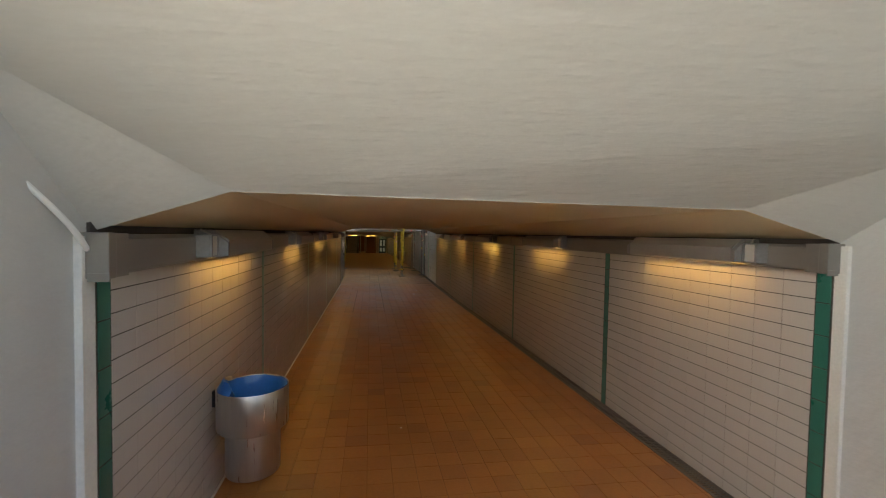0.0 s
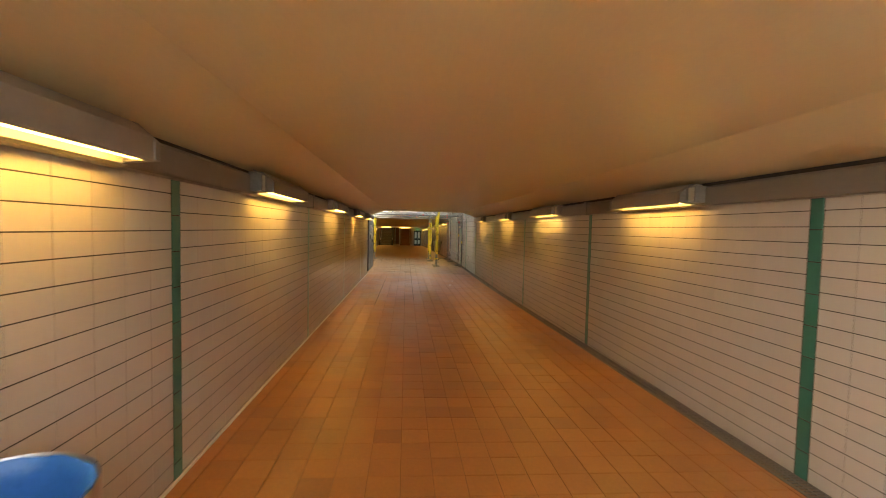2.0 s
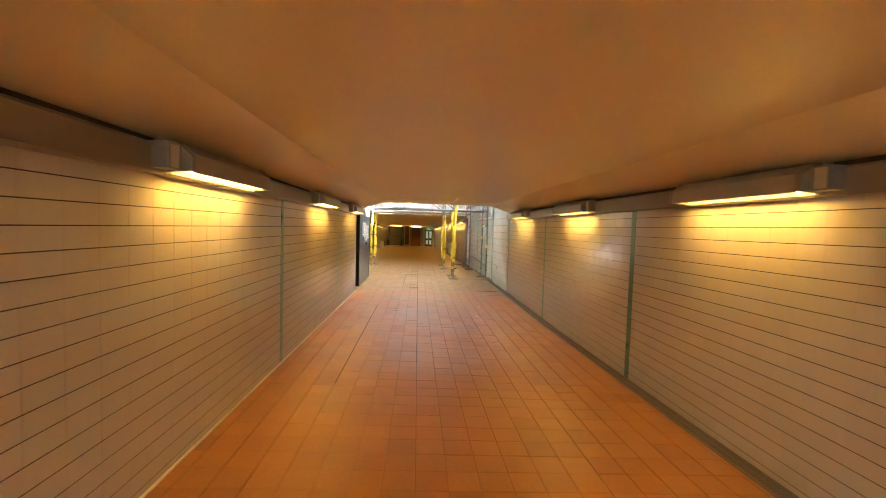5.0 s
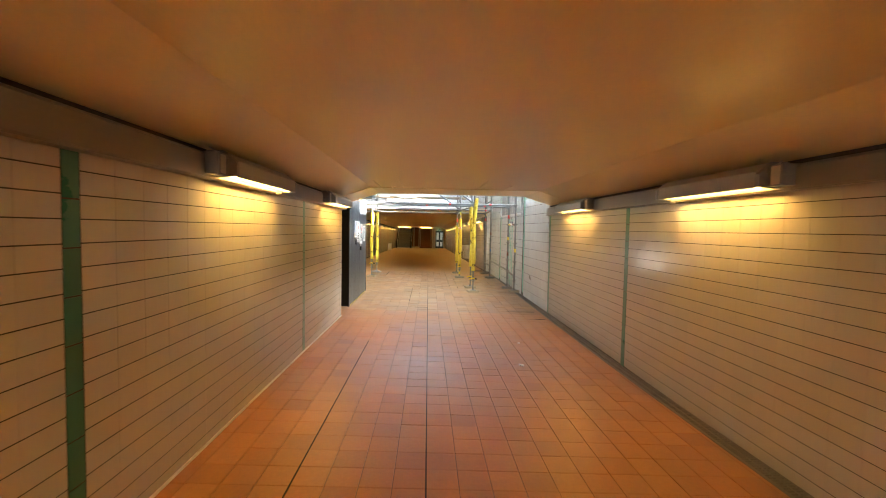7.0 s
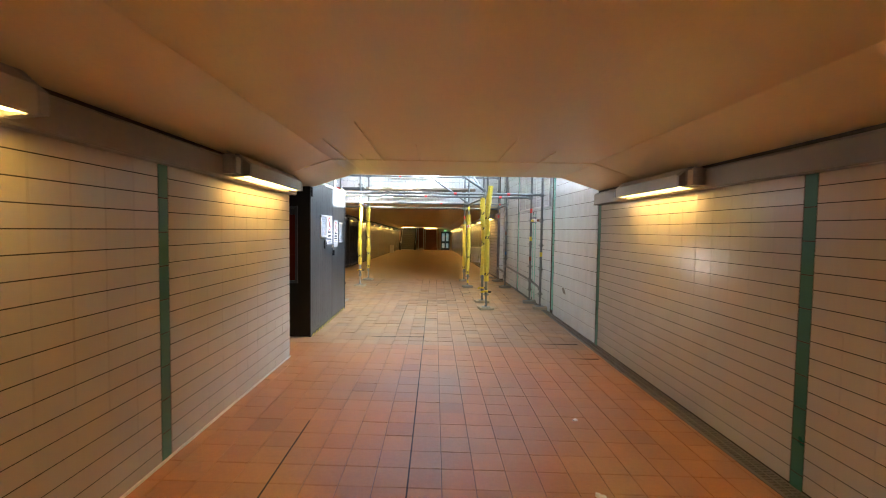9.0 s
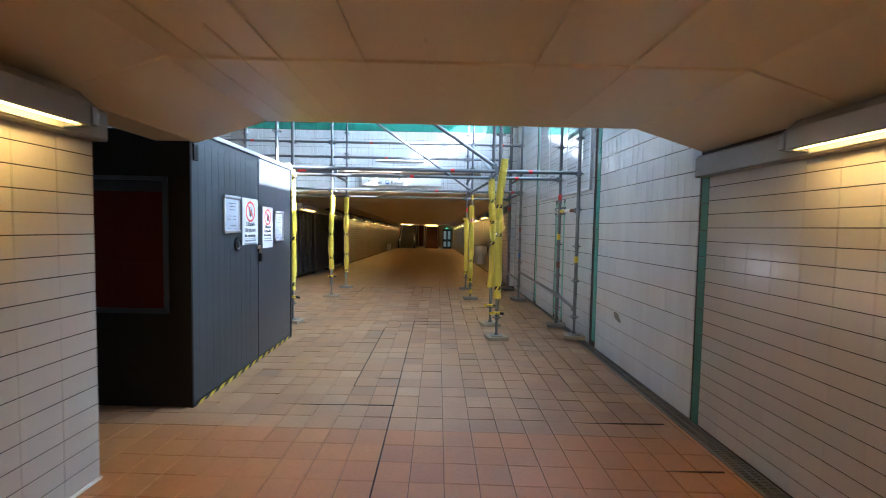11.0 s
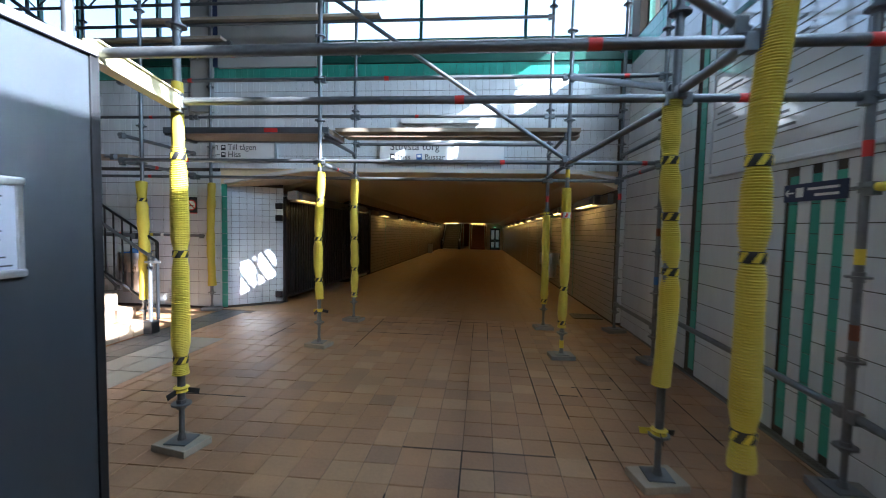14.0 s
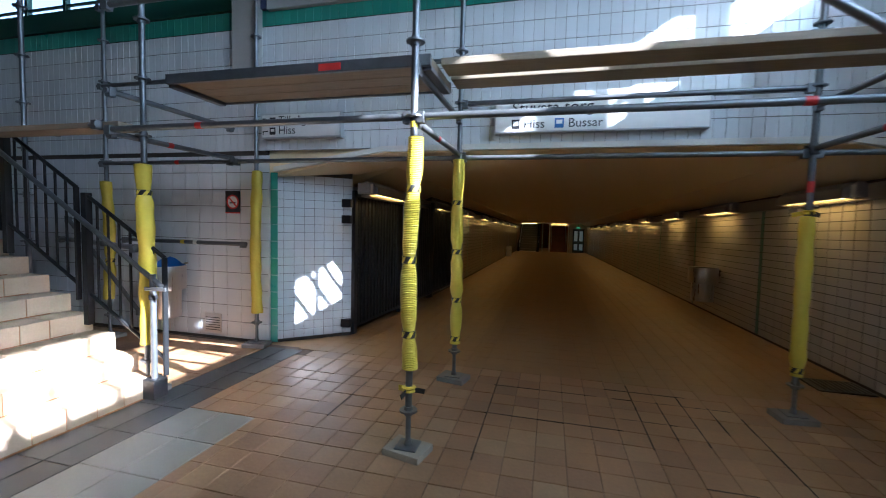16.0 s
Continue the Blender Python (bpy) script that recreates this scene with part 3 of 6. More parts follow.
# ---- setting: hall under the glazed roof strip ----
HX, HY = 2.0, 26.85        # hall: east wall face at the near end, north wall face
LEAN = radians(1.2)        # the hall's east wall and the far passage lean a little west
TOP = 6.3
SILL = 4.40
HEAD = 5.60
EHEAD = 5.30               # head of the east windows
ESILL = 4.53               # and their sill


def east_x(y):
    return HX - math.tan(LEAN) * (y - Y1)


ER = Matrix.Translation((HX, Y1, 0)) @ Matrix.Rotation(LEAN, 4, "Z")   # local y runs along the wall
LEN = (HY - Y1) / math.cos(LEAN)
ew = bmesh.new()
add_box(ew, 0.008, 0.32, 0, 6.3, -0.1, ESILL)
add_box(ew, 0.008, 0.32, -0.3, 0, 2.61, ESILL)
add_box(ew, 0.008, 0.32, -0.3, 0, 5.55, TOP + 0.2)
add_box(ew, 0.008, 0.32, 6.3, LEN + 0.3, -0.1, 4.42)
add_box(ew, 0.008, 0.32, 0, 5.05, 5.55, TOP + 0.2)
add_box(ew, 0.008, 0.32, 5.05, LEN + 0.3, EHEAD, TOP + 0.2)
for a, b in ((-0.3, -0.14), (5.05, 5.50), (6.20, 6.3), (7.12, LEN + 0.3)):
    add_box(ew, 0.008, 0.32, a, b, ESILL if a < 6.2 else 4.42, 5.55 if a < 1 else EHEAD)
add_box(ew, 0.008, 0.15, -0.3, 1.35, ESILL, ESILL + 0.12)   # unseen block at the near end, added to trim the hoarding's sun patch
bmesh.ops.transform(ew, matrix=ER, verts=list(ew.verts))
wall_hall_east = structure(part("wall_hall_east", ew, M_GROUT), "white upright glazed tiles with dark bed joints", "wall")
fe = ER @ frame_of((0, 0, 0), (0, -1, 0), (0, 0, 1))
BOARD0, BOARD1, BZ0, BZ1 = 2.30, 4.97, 2.05, 4.3
GREENS = [(2.105, 0.0, 4.1, 0.10), (3.46, 0.0, 2.02, 0.08), (3.66, 0.0, 2.02, 0.08), (3.87, 0.0, 2.02, 0.08), (5.19, 0.0, 4.1, 0.10)]


def east_skip(u, v):
    if any(abs(-u - a) < b / 2 + 0.05 and lo <= v <= hi for a, lo, hi, b in GREENS):
        return True
    return BOARD0 + 0.04 < -u < BOARD1 - 0.04 and BZ0 + 0.12 < v < BZ1


tiles(wall_hall_east, fe, grid(-LEN, 0, -0.06 - 0.2065, -0.06 + 20 * 0.2065, T / 2, 0.2065, east_skip), T / 2 - 0.0012, 0.2065 - 0.007, M_HALLTILE, "wall_tile", lambda u, v: -4.5 < u < 0 and v < 1.3, c=0.0008)
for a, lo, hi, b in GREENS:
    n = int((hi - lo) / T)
    tiles(wall_hall_east, fe, [(-a, 0.03 + (j + 0.5) * T) for j in range(n)], b, T - 0.006, M_DAYLITGREEN, "green_tile", lambda u, v: True, c=0.001)
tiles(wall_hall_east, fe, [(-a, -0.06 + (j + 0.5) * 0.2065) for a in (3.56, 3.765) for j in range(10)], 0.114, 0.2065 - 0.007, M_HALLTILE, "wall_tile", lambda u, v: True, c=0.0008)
tiles(wall_hall_east, fe, grid(-LEN, 0, 4.07, 4.39, T / 2, 0.16), T / 2 - 0.002, 0.156, M_DAYLITGREEN, "green_band_tile")

eb = boxed(-0.025, 0.008, 0.01, 6.3, 4.395, ESILL)
bmesh.ops.transform(eb, matrix=ER, verts=list(eb.verts))
structure(part("trim", eb, M_GREENSTEEL), "dark green steel sill band under the east windows", "trim")

# north wall with the far passage's mouth
PX0, PX1 = -4.30, 1.72
nw = bmesh.new()
add_box(nw, -13, PX0 - 0.62, HY + 0.008, HY + 0.4, -0.1, SILL)
add_box(nw, PX0 - 0.62, 2.3, HY + 0.008, HY + 0.4, CEIL + 0.11, SILL)
add_box(nw, -13, 2.3, HY + 0.008, HY + 0.4, HEAD, TOP + 0.2)
for a, b in ((-5.30, -3.14),):
    add_box(nw, a, b, HY + 0.008, HY + 0.4, SILL, HEAD)
add_box(nw, 1.9, 2.3, HY + 0.008, HY + 0.4, SILL, HEAD)
wall_north = structure(part("wall_north", nw, M_GROUT), "white glazed tiles over the far passage mouth", "wall")
fn = frame_of((0, HY, 0), (1, 0, 0), (0, 0, 1))
tiles(wall_north, fn, grid(-4.862 - 24 * T, -4.862, 0.03, 0.03 + 11 * T, T, T), T - 0.005, T - 0.006, M_HALLTILE, "wall_tile", lambda u, v: u > -7.4)
tiles(wall_north, fn, grid(-10, 1.74, CEIL + 0.10, CEIL + 0.10 + 7 * T, T / 2, T, lambda u, v: u < PX0 - 0.78 and v < 2.37), T / 2 - 0.003, T - 0.006, M_HALLTILE, "wall_tile", lambda u, v: -1.0 < u < 1.6 and 2.9 < v)
tiles(wall_north, fn, grid(-10, 1.74, CEIL + 0.105 + 7 * T, CEIL + 0.105 + 8 * T, T / 2, T), T / 2 - 0.003, T - 0.006, M_DAYLITGREEN, "green_band_tile", lambda u, v: u > -6)
tiles(wall_north, fn, [(-4.80, 0.03 + (j + 0.5) * T) for j in range(10)], 0.10, T - 0.005, M_DAYLITGREEN, "green_tile", lambda u, v: True)
nb = bmesh.new()
add_box(nb, -13, -5.3, HY - 0.03, HY + 0.008, 4.135, SILL)
add_box(nb, -3.14, east_x(HY) - 0.01, HY - 0.03, HY + 0.008, 4.135, SILL)
structure(part("trim", nb, M_GREENSTEEL), "dark green steel sill band under the windows", "trim")
pb = boxed(-4.86, -3.16, HY - 0.06, HY + 0.005, 4.08, 5.5)
M_PANEL = material("dull_grey_panel", (0.36, 0.36, 0.35), 0.6, grain=0.05, stain=0.15, bump=0.1)
structure(part("trim", pb, M_PANEL, bevel=0.006), "pale grey flat panel between the windows", "panel")
structure(part("trim", boxed(-5.32, -4.96, HY - 0.10, HY + 0.006, 3.35, 5.6), M_PANEL, bevel=0.008), "pale concrete pier between the windows", "pier")
structure(part("trim", boxed(-4.95, -4.87, HY - 0.05, HY + 0.006, 4.1, 5.5), M_NAVY), "dark blue slot beside the panel", "panel")
# lintel over the far passage
lt = bmesh.new()
edge = [(-4.80, 2.165), (-3.36, 2.385), (1.13, 2.385), (1.74, 2.27)]
add_prism(lt, edge + [(x, z + 0.058) for x, z in reversed(edge)], 1, HY - 0.014, HY + 0.4)
structure(part("trim", lt, M_PLASTER, bevel=0.004), "white rendered lintel edge", "lintel")


def window(name, m, width, height, panes, transom=0.0):
    """A strip window in a plane: green steel frame and mullions with clear panes."""
    th = empty(name, m)
    structure(th, "green steel strip window with overexposed daylight behind", "window")
    fb = bmesh.new()
    add_box(fb, 0, width, -0.04, 0.04, 0, 0.06)
    add_box(fb, 0, width, -0.04, 0.04, height - 0.06, height)
    add_box(fb, 0, 0.05, -0.04, 0.04, 0.06, height - 0.06)
    add_box(fb, width - 0.05, width, -0.04, 0.04, 0.06, height - 0.06)
    part("window_frame", fb, M_GREENSTEEL, th)
    step = width / panes
    for k in range(panes):
        if k:
            part("mullion", boxed(k * step - 0.025, k * step + 0.025, -0.035, 0.035, 0.06, height - 0.06), M_GREENSTEEL, th)
        g = part("pane", boxed(k * step + 0.03, (k + 1) * step - 0.03, -0.004, 0.004, 0.06, height - 0.06), M_GLASS, th)
        g.visible_shadow = False
        if transom:
            part("transom", boxed(k * step + 0.025, (k + 1) * step - 0.025, -0.02, 0.02, transom, transom + 0.025), M_GREENSTEEL, th)
    return th


window("window_1", pose(-3.14, HY + 0.12, SILL), 5.04, HEAD - SILL, 3, 0.135)
window("window_2", pose(-12.8, HY + 0.12, SILL), 7.5, HEAD - SILL, 10, 0.135)
window("window_3", ER @ pose(0.16, -0.14, ESILL, 0, 0, 90), 5.19, 5.55 - ESILL, 3)
window("window_4", ER @ pose(0.16, 5.50, ESILL, 0, 0, 90), 0.70, EHEAD - ESILL, 2)
window("window_5", ER @ pose(0.16, 6.3, 4.42, 0, 0, 90), 0.82, EHEAD - 4.42, 2)

# south wall over the near passage, west end and roof
sb = bmesh.new()
add_box(sb, XL - 0.3, 2.004, Y1 - 0.3, Y1, 2.76, TOP + 0.2)
add_box(sb, XL - 0.3, XL - 0.005, Y1L, Y1, 2.45, TOP + 0.2)
structure(part("wall_south", sb, M_HALLTILE), "white tiled wall above the near passage mouth", "wall")
# Unseen south-west and west walls, kept dark so the left side stays shaded.
structure(part("wall_south_west", boxed(-13, XL - 0.3, Y1L - 0.3, Y1L, -0.1, TOP + 0.2), M_GREYPAD), "unseen grey wall behind the hoarding, dark to cut bounced light", "wall")
wb = bmesh.new()
add_box(wb, -13.3, -13, Y1L - 0.3, HY + 0.4, -0.1, TOP + 0.2)
structure(part("wall_west", wb, M_GREYPAD), "unseen grey wall closing the hall's west end, dark to cut bounced light", "wall")
# Unseen roof, darkened so less light bounces down onto the walls.
structure(part("ceiling_hall", boxed(-13.3, 2.4, Y1L - 0.3, HY + 0.4, TOP, TOP + 0.2), M_GREYPAD), "unseen flat roof above the scaffold, dark to cut bounced light", "ceiling")

# ---- setting: far passage ----
FLEAN, FALL = radians(0.45), 0.0185
FR = Matrix.Translation((PX1, HY, 0)) @ Matrix.Rotation(FLEAN, 4, "Z") @ Matrix.Rotation(-FALL, 4, "X")   # it falls a little
FW = PX1 - PX0            # width at the mouth
F_IN = 5.70               # clear width inside
F_LEN = 32.4
FSTRIPS = [2.93 + 2.98 * k for k in range(10)]


def local_part(name, bm, mat, m):
    bmesh.ops.transform(bm, matrix=m, verts=list(bm.verts))
    return part(name, bm, mat)


for s in (1, -1):
    x = 0.0 if s > 0 else -F_IN
    w = local_part("wall_far_east" if s > 0 else "wall_far_west", boxed(min(x + s * 0.008, x + s * 0.3), max(x + s * 0.008, x + s * 0.3), 0.0 if s > 0 else 4.4, F_LEN, -0.1, 2.6), M_GROUT, FR)
    structure(w, "beige glazed tiled wall of the far passage", "wall")
    ff = FR @ frame_of((x, 0, 0), (0, -s, 0), (0, 0, 1))
    cc = []
    for a, b in zip([0.0] + FSTRIPS, FSTRIPS + [F_LEN]):
        u0, u1 = a + 0.05, b - 0.05
        n = max(1, int(round((u1 - u0) / T)))
        p = (u1 - u0) / n
        if s < 0 and a < 5.0:
            u0, n = 5.35, 0 if b < 5.4 else n
        cc += [(-s * (u0 + (i + 0.5) * p), 0.03 + (j + 0.5) * 0.1063) for i in range(n) for j in range(18)]
    tiles(w, ff, cc, 0.204, 0.0985, M_WALLTILE, "wall_tile", lambda u, v: abs(u) < 2.6 and v > 0.6)
    tiles(w, ff, [(-s * yy, 0.03 + (j + 0.5) * T) for yy in FSTRIPS if s > 0 or yy > 5 for j in range(9)], 0.088, 0.206, M_GREEN, "green_tile", lambda u, v: abs(u) < 9)
    tb = bmesh.new()
    add_prism(tb, [(x + s * 0.06, 1.935), (x - s * 0.08, 1.935), (x - s * 0.085, 2.085), (x - s * 0.06, 2.105), (x + s * 0.06, 2.105)], 1, 0.2 if s > 0 else 0.9, F_LEN)
    structure(local_part("trim", tb, M_TRUNK, FR), "grey sheet-metal cable trunking in the far passage", "trunking")
fc = bmesh.new()
sections = []
for y, wide, up in ((0.02, 0.55, 0.06), (0.75, 0.40, 0.06), (1.10, 0.0, 0.06), (F_LEN + 0.4, 0.0, 0.07)):
    flat_x = -FW + 0.7 + 0.4 * wide
    pts = [(-FW - 0.75, 2.12), (-FW + 0.02 - wide, 2.12), (flat_x, CEIL + up), (-0.56, CEIL + up), (0.02, 2.14), (0.4, 2.14), (0.4, 2.8), (-FW - 0.75, 2.8)]
    sections.append([fc.verts.new((x, y - x * math.tan(FLEAN) if y < 1 else y, z)) for x, z in pts])
fc.faces.new(sections[0])
fc.faces.new(list(reversed(sections[-1])))
for ra, rb in zip(sections, sections[1:]):
    for i in range(8):
        fc.faces.new((ra[i], rb[i], rb[(i + 1) % 8], ra[(i + 1) % 8]))
structure(local_part("ceiling_far", fc, M_CEIL, FR), "cream painted ceiling of the far passage", "ceiling")
ret = structure(part("trim", boxed(1.722, east_x(HY) + 0.02, HY - 0.006, HY + 0.045, 0.0, 4.09), M_GROUT), "white tiled corner return at the passage mouth", "trim")
tiles(ret, frame_of((0, HY - 0.010, 0), (1, 0, 0), (0, 0, 1)), [(1.784, 0.03 + (j + 0.5) * T) for j in range(19)], 0.118, T - 0.006, M_HALLTILE, "wall_tile", lambda u, v: True)
# angled tiled cheek wall beside the gate
CA, CB = Vector((PX0 - 0.67, HY, 0)), Vector((-4.12, 27.62, 0))
cd = (CB - CA)
ck = bmesh.new()
nrm = Vector((-cd.y, cd.x, 0)).normalized()
add_prism(ck, [(CA + nrm * 0.008)[:2], (CB + nrm * 0.008)[:2], (CB + nrm * 0.5)[:2], (CA + nrm * 0.5)[:2]], 2, -0.1, 2.6)
cheek = structure(part("wall_cheek", ck, M_GROUT), "white square-tiled angled cheek wall", "wall")
fk = frame_of(CA, cd, (0, 0, 1))
tiles(cheek, fk, grid(0.0, cd.length, 0.03, 0.03 + 20 * 0.1063, cd.length / 9, 0.1063), cd.length / 9 - 0.004, 0.1023, M_HALLTILE, "wall_tile", lambda u, v: True)
structure(part("wall_gate_recess", boxed(-4.9, -4.36, 27.6, 31.3, -0.1, 2.6), M_CONCRETE), "dark concrete reveal behind the gate", "wall")
structure(local_part("wall_far_end", boxed(-9, 2, F_LEN + 9, F_LEN + 9.3, -0.1, 6), M_BROWN, FR), "brown wall beyond the far stair", "wall")
for x0, x1 in ((-F_IN - 0.3, -F_IN), (0.0, 0.3)):
    structure(local_part("wall_far_shaft", boxed(x0, x1, F_LEN, F_LEN + 9.3, -0.1, 6.2), M_BROWN, FR), "brown side wall of the far stair", "wall")
structure(local_part("ceiling_far_shaft", boxed(-F_IN - 0.3, 0.3, F_LEN + 0.4, F_LEN + 9.3, 6.0, 6.2), M_BOXDARK, FR), "dark roof over the far stair", "ceiling")
structure(local_part("wall_far_shaft", boxed(-F_IN - 0.3, 0.3, F_LEN + 0.2, F_LEN + 0.4, 2.8, 6.2), M_BOXDARK, FR), "dark upstand over the passage end", "wall")


# ---- things: lamps ----
def wall_lamp(near=-0.79):
    """A fluorescent wall lamp for a wall at x = 0 whose room lies at -x; its length runs along y."""
    th = tagged(empty("wall_lamp"), "grey metal strip lamp glowing warm under its hood", "lamp", "lamps along the passage walls")
    bm = bmesh.new()
    add_prism(bm, [(-0.02, 2.135), (-0.13, 2.135), (-0.222, 2.07), (-0.225, 1.965), (-0.215, 1.955), (-0.205, 1.965), (-0.200, 2.02), (-0.095, 2.02), (-0.092, 1.945), (-0.02, 1.945)], 1, -0.62, 0.62)
    part("housing", bm, M_LAMPBODY, th, bevel=0.003)
    part("reflector", boxed(-0.198, -0.096, -0.60, 0.60, 2.008, 2.018), M_REFLECT, th, "dull grey reflector")
    for y in (-0.66, 0.62):
        cb = bmesh.new()
        add_prism(cb, [(-0.02, 2.135), (-0.135, 2.135), (-0.23, 2.05), (-0.23, 1.965), (-0.02, 1.945)], 1, y, y + 0.04)
        part("end_cap", cb, M_CAP, th, "worn metal end cap", bevel=0.005)
    part("diffuser", boxed(-0.184, -0.134, -0.60, 0.60, 1.966, 1.974), M_TUBE, th, "warm glowing diffuser strip", bevel=0.003)
    jb = part("junction_box", boxed(-0.165, -0.0, near, near + 0.125, 1.962, 2.105), M_CAP, th, "worn metal junction box", bevel=0.004)
    part("cover", boxed(-0.172, -0.166, near + 0.022, near + 0.103, 1.972, 2.095), M_BOXPALE, jb, "pale cover plate", bevel=0.002)
    for y in (near + 0.002, near + 0.106):
        part("flange", boxed(-0.176, -0.166, y, y + 0.017, 1.966, 2.10), M_CAP, jb)
    part("latch", tubed((-0.15, near + 0.07, 2.105), (-0.10, near + 0.10, 2.135), 0.006, 8), M_STEEL, jb)
    return th


first_lamp = wall_lamp()
first_lamp.matrix_basis = pose(XR, 4.50, 0)
for y in (7.62, 11.0, 14.4, 17.8):
    copy_thing(first_lamp, pose(XR, y, 0))
west_lamp = wall_lamp(0.67)
west_lamp.matrix_basis = pose(XL, 4.75, 0, 0, 0, 180)
for y in (7.72, 11.1, 14.5, 17.55):
    copy_thing(west_lamp, pose(XL, y, 0, 0, 0, 180))
for k in range(10):
    copy_thing(first_lamp, FR @ pose(0, 1.42 + 2.98 * k, 0))
for k in range(9):
    copy_thing(west_lamp, FR @ pose(-F_IN, 1.45 + 3.4 * k, 0, 0, 0, 180))


# ---- things: litter bins ----
def litter_bin(bag):
    """A stainless wall bin standing off a wall at x = 0, room at +x."""
    th = tagged(empty("litter_bin"), "brushed stainless steel wall bin lined with a blue plastic bag" if bag else "brushed stainless steel wall bin in the far passage", "bin")
    cx = 0.285
    def turned(profile, seg=44):
        bm = bmesh.new()
        add_lathe(bm, profile, seg)
        bmesh.ops.translate(bm, verts=list(bm.verts), vec=(cx, 0, 0))
        return bm
    part("lower_shell", turned([(0.175, 0.33), (0.188, 0.325), (0.193, 0.34), (0.193, 0.71)]), M_STEEL, th, smooth=True)
    part("bottom", turned([(0.05, 0.33), (0.176, 0.33)]), M_STEEL, th)
    part("collar", turned([(0.194, 0.665), (0.245, 0.672), (0.252, 0.685), (0.254, 0.965), (0.25, 0.972), (0.245, 0.965), (0.243, 0.70)]), M_STEEL, th, smooth=True)
    part("seam", boxed(cx + 0.1925, cx + 0.1945, -0.004, 0.004, 0.34, 0.665), M_CAP, th)
    for z in (0.88,):
        part("bracket", boxed(0.0, 0.045, -0.02, 0.02, z - 0.06, z + 0.06), M_BLACKIRON, th, bevel=0.004)
    if bag:
        rng = random.Random(11)
        bm = bmesh.new()
        wav = [rng.uniform(-0.012, 0.012) for _ in range(40)]
        ring_defs = [(0.244, 0.945), (0.243, 0.962), (0.239, 0.968), (0.232, 0.962), (0.222, 0.90), (0.205, 0.74), (0.16, 0.64), (0.08, 0.60), (0.01, 0.605)]
        rings = []
        for k, (r, z) in enumerate(ring_defs):
            row = []
            for i in range(40):
                a = 2 * math.pi * i / 40
                zz = z + wav[(i * 3 + k) % 40] * (0.4 if k < 4 else 0.7)
                rr = r + wav[(i + 7 * k) % 40] * 0.35
                row.append(bm.verts.new((cx + rr * math.cos(a), rr * math.sin(a), zz)))
            rings.append(row)
        for a, b in zip(rings, rings[1:]):
            for i in range(40):
                j = (i + 1) % 40
                bm.faces.new((a[i], a[j], b[j], b[i]))
        part("bag", bm, M_BAG, th, "crumpled blue plastic bag", smooth=True)
        bm = bmesh.new()
        tip = []
        for i in range(9):
            a = math.radians(165 + 10 * i)
            tip.append((bm.verts.new((cx + 0.246 * math.cos(a), 0.246 * math.sin(a), 0.965)),
                        bm.verts.new((cx + 0.205 * math.cos(a) + rng.uniform(-0.01, 0.01), 0.21 * math.sin(a), 1.0 + 0.06 * math.sin(math.pi * i / 8) + rng.uniform(-0.01, 0.01))),
                        bm.verts.new((cx + 0.18 * math.cos(a), 0.185 * math.sin(a), 0.94))))
        for p, q in zip(tip, tip[1:]):
            bm.faces.new((p[0], q[0], q[1], p[1]))
            bm.faces.new((p[1], q[1], q[2], p[2]))
        part("bag_fold", bm, M_BAG, th, "twisted corner of the blue bag", smooth=True)
        for px, py, sz in ((0.29, 0.03, 0.028), (0.34, -0.04, 0.02), (0.07, 0.13, 0.028)):
            bm = bmesh.new()
            bmesh.ops.create_icosphere(bm, subdivisions=1, radius=sz)
            for v in bm.verts:
                v.co = Vector((v.co.x * rng.uniform(0.7, 1.5), v.co.y * rng.uniform(0.7, 1.5), v.co.z * 0.5)) + Vector((px, py, 0.635 if px > 0.2 else 0.985))
            part("litter", bm, M_TIMBERPAD if px < 0.2 else M_WHITE, th, "scrap of crumpled paper")
    else:
        bm = bmesh.new()
        add_lathe(bm, [(0.243, 0.96), (0.235, 0.90), (0.02, 0.82)], 32)
        bmesh.ops.translate(bm, verts=list(bm.verts), vec=(cx, 0, 0))
        part("liner", bm, M_BLACK, th)
    return th


litter_bin(True).matrix_basis = pose(XL, 4.48, 0)
litter_bin(False).matrix_basis = FR @ pose(0, 4.45, -0.03, 0, 0, 180)
third_bin = litter_bin(True)
third_bin.matrix_basis = pose(-6.15, 26.80, 0.0, 0, 0, -90)
tagged(third_bin, "steel bin with a blue bag beside the stair foot", "bin")

# scraps lying on the floor
def paper_scrap(x, y, s, seed):
    rng = random.Random(seed)
    bm = bmesh.new()
    bmesh.ops.create_icosphere(bm, subdivisions=2, radius=s)
    for v in bm.verts:
        v.co = Vector((v.co.x * 1.3, v.co.y, v.co.z * 0.45)) * rng.uniform(0.75, 1.2)
    lo = min(v.co.z for v in bm.verts)
    for v in bm.verts:
        v.co.z -= lo
    ob = part("paper_scrap", bm, M_WHITE)
    ob.matrix_basis = pose(x, y, floor_z(x, y) + 0.001, 0, 0, 40 * seed)
    tagged(ob, "crumpled white paper scrap on the floor tiles", "litter")


paper_scrap(0.667, 15.91, 0.028, 3)
paper_scrap(0.86, 16.95, 0.018, 5)
paper_scrap(-0.55, 5.45, 0.010, 7)


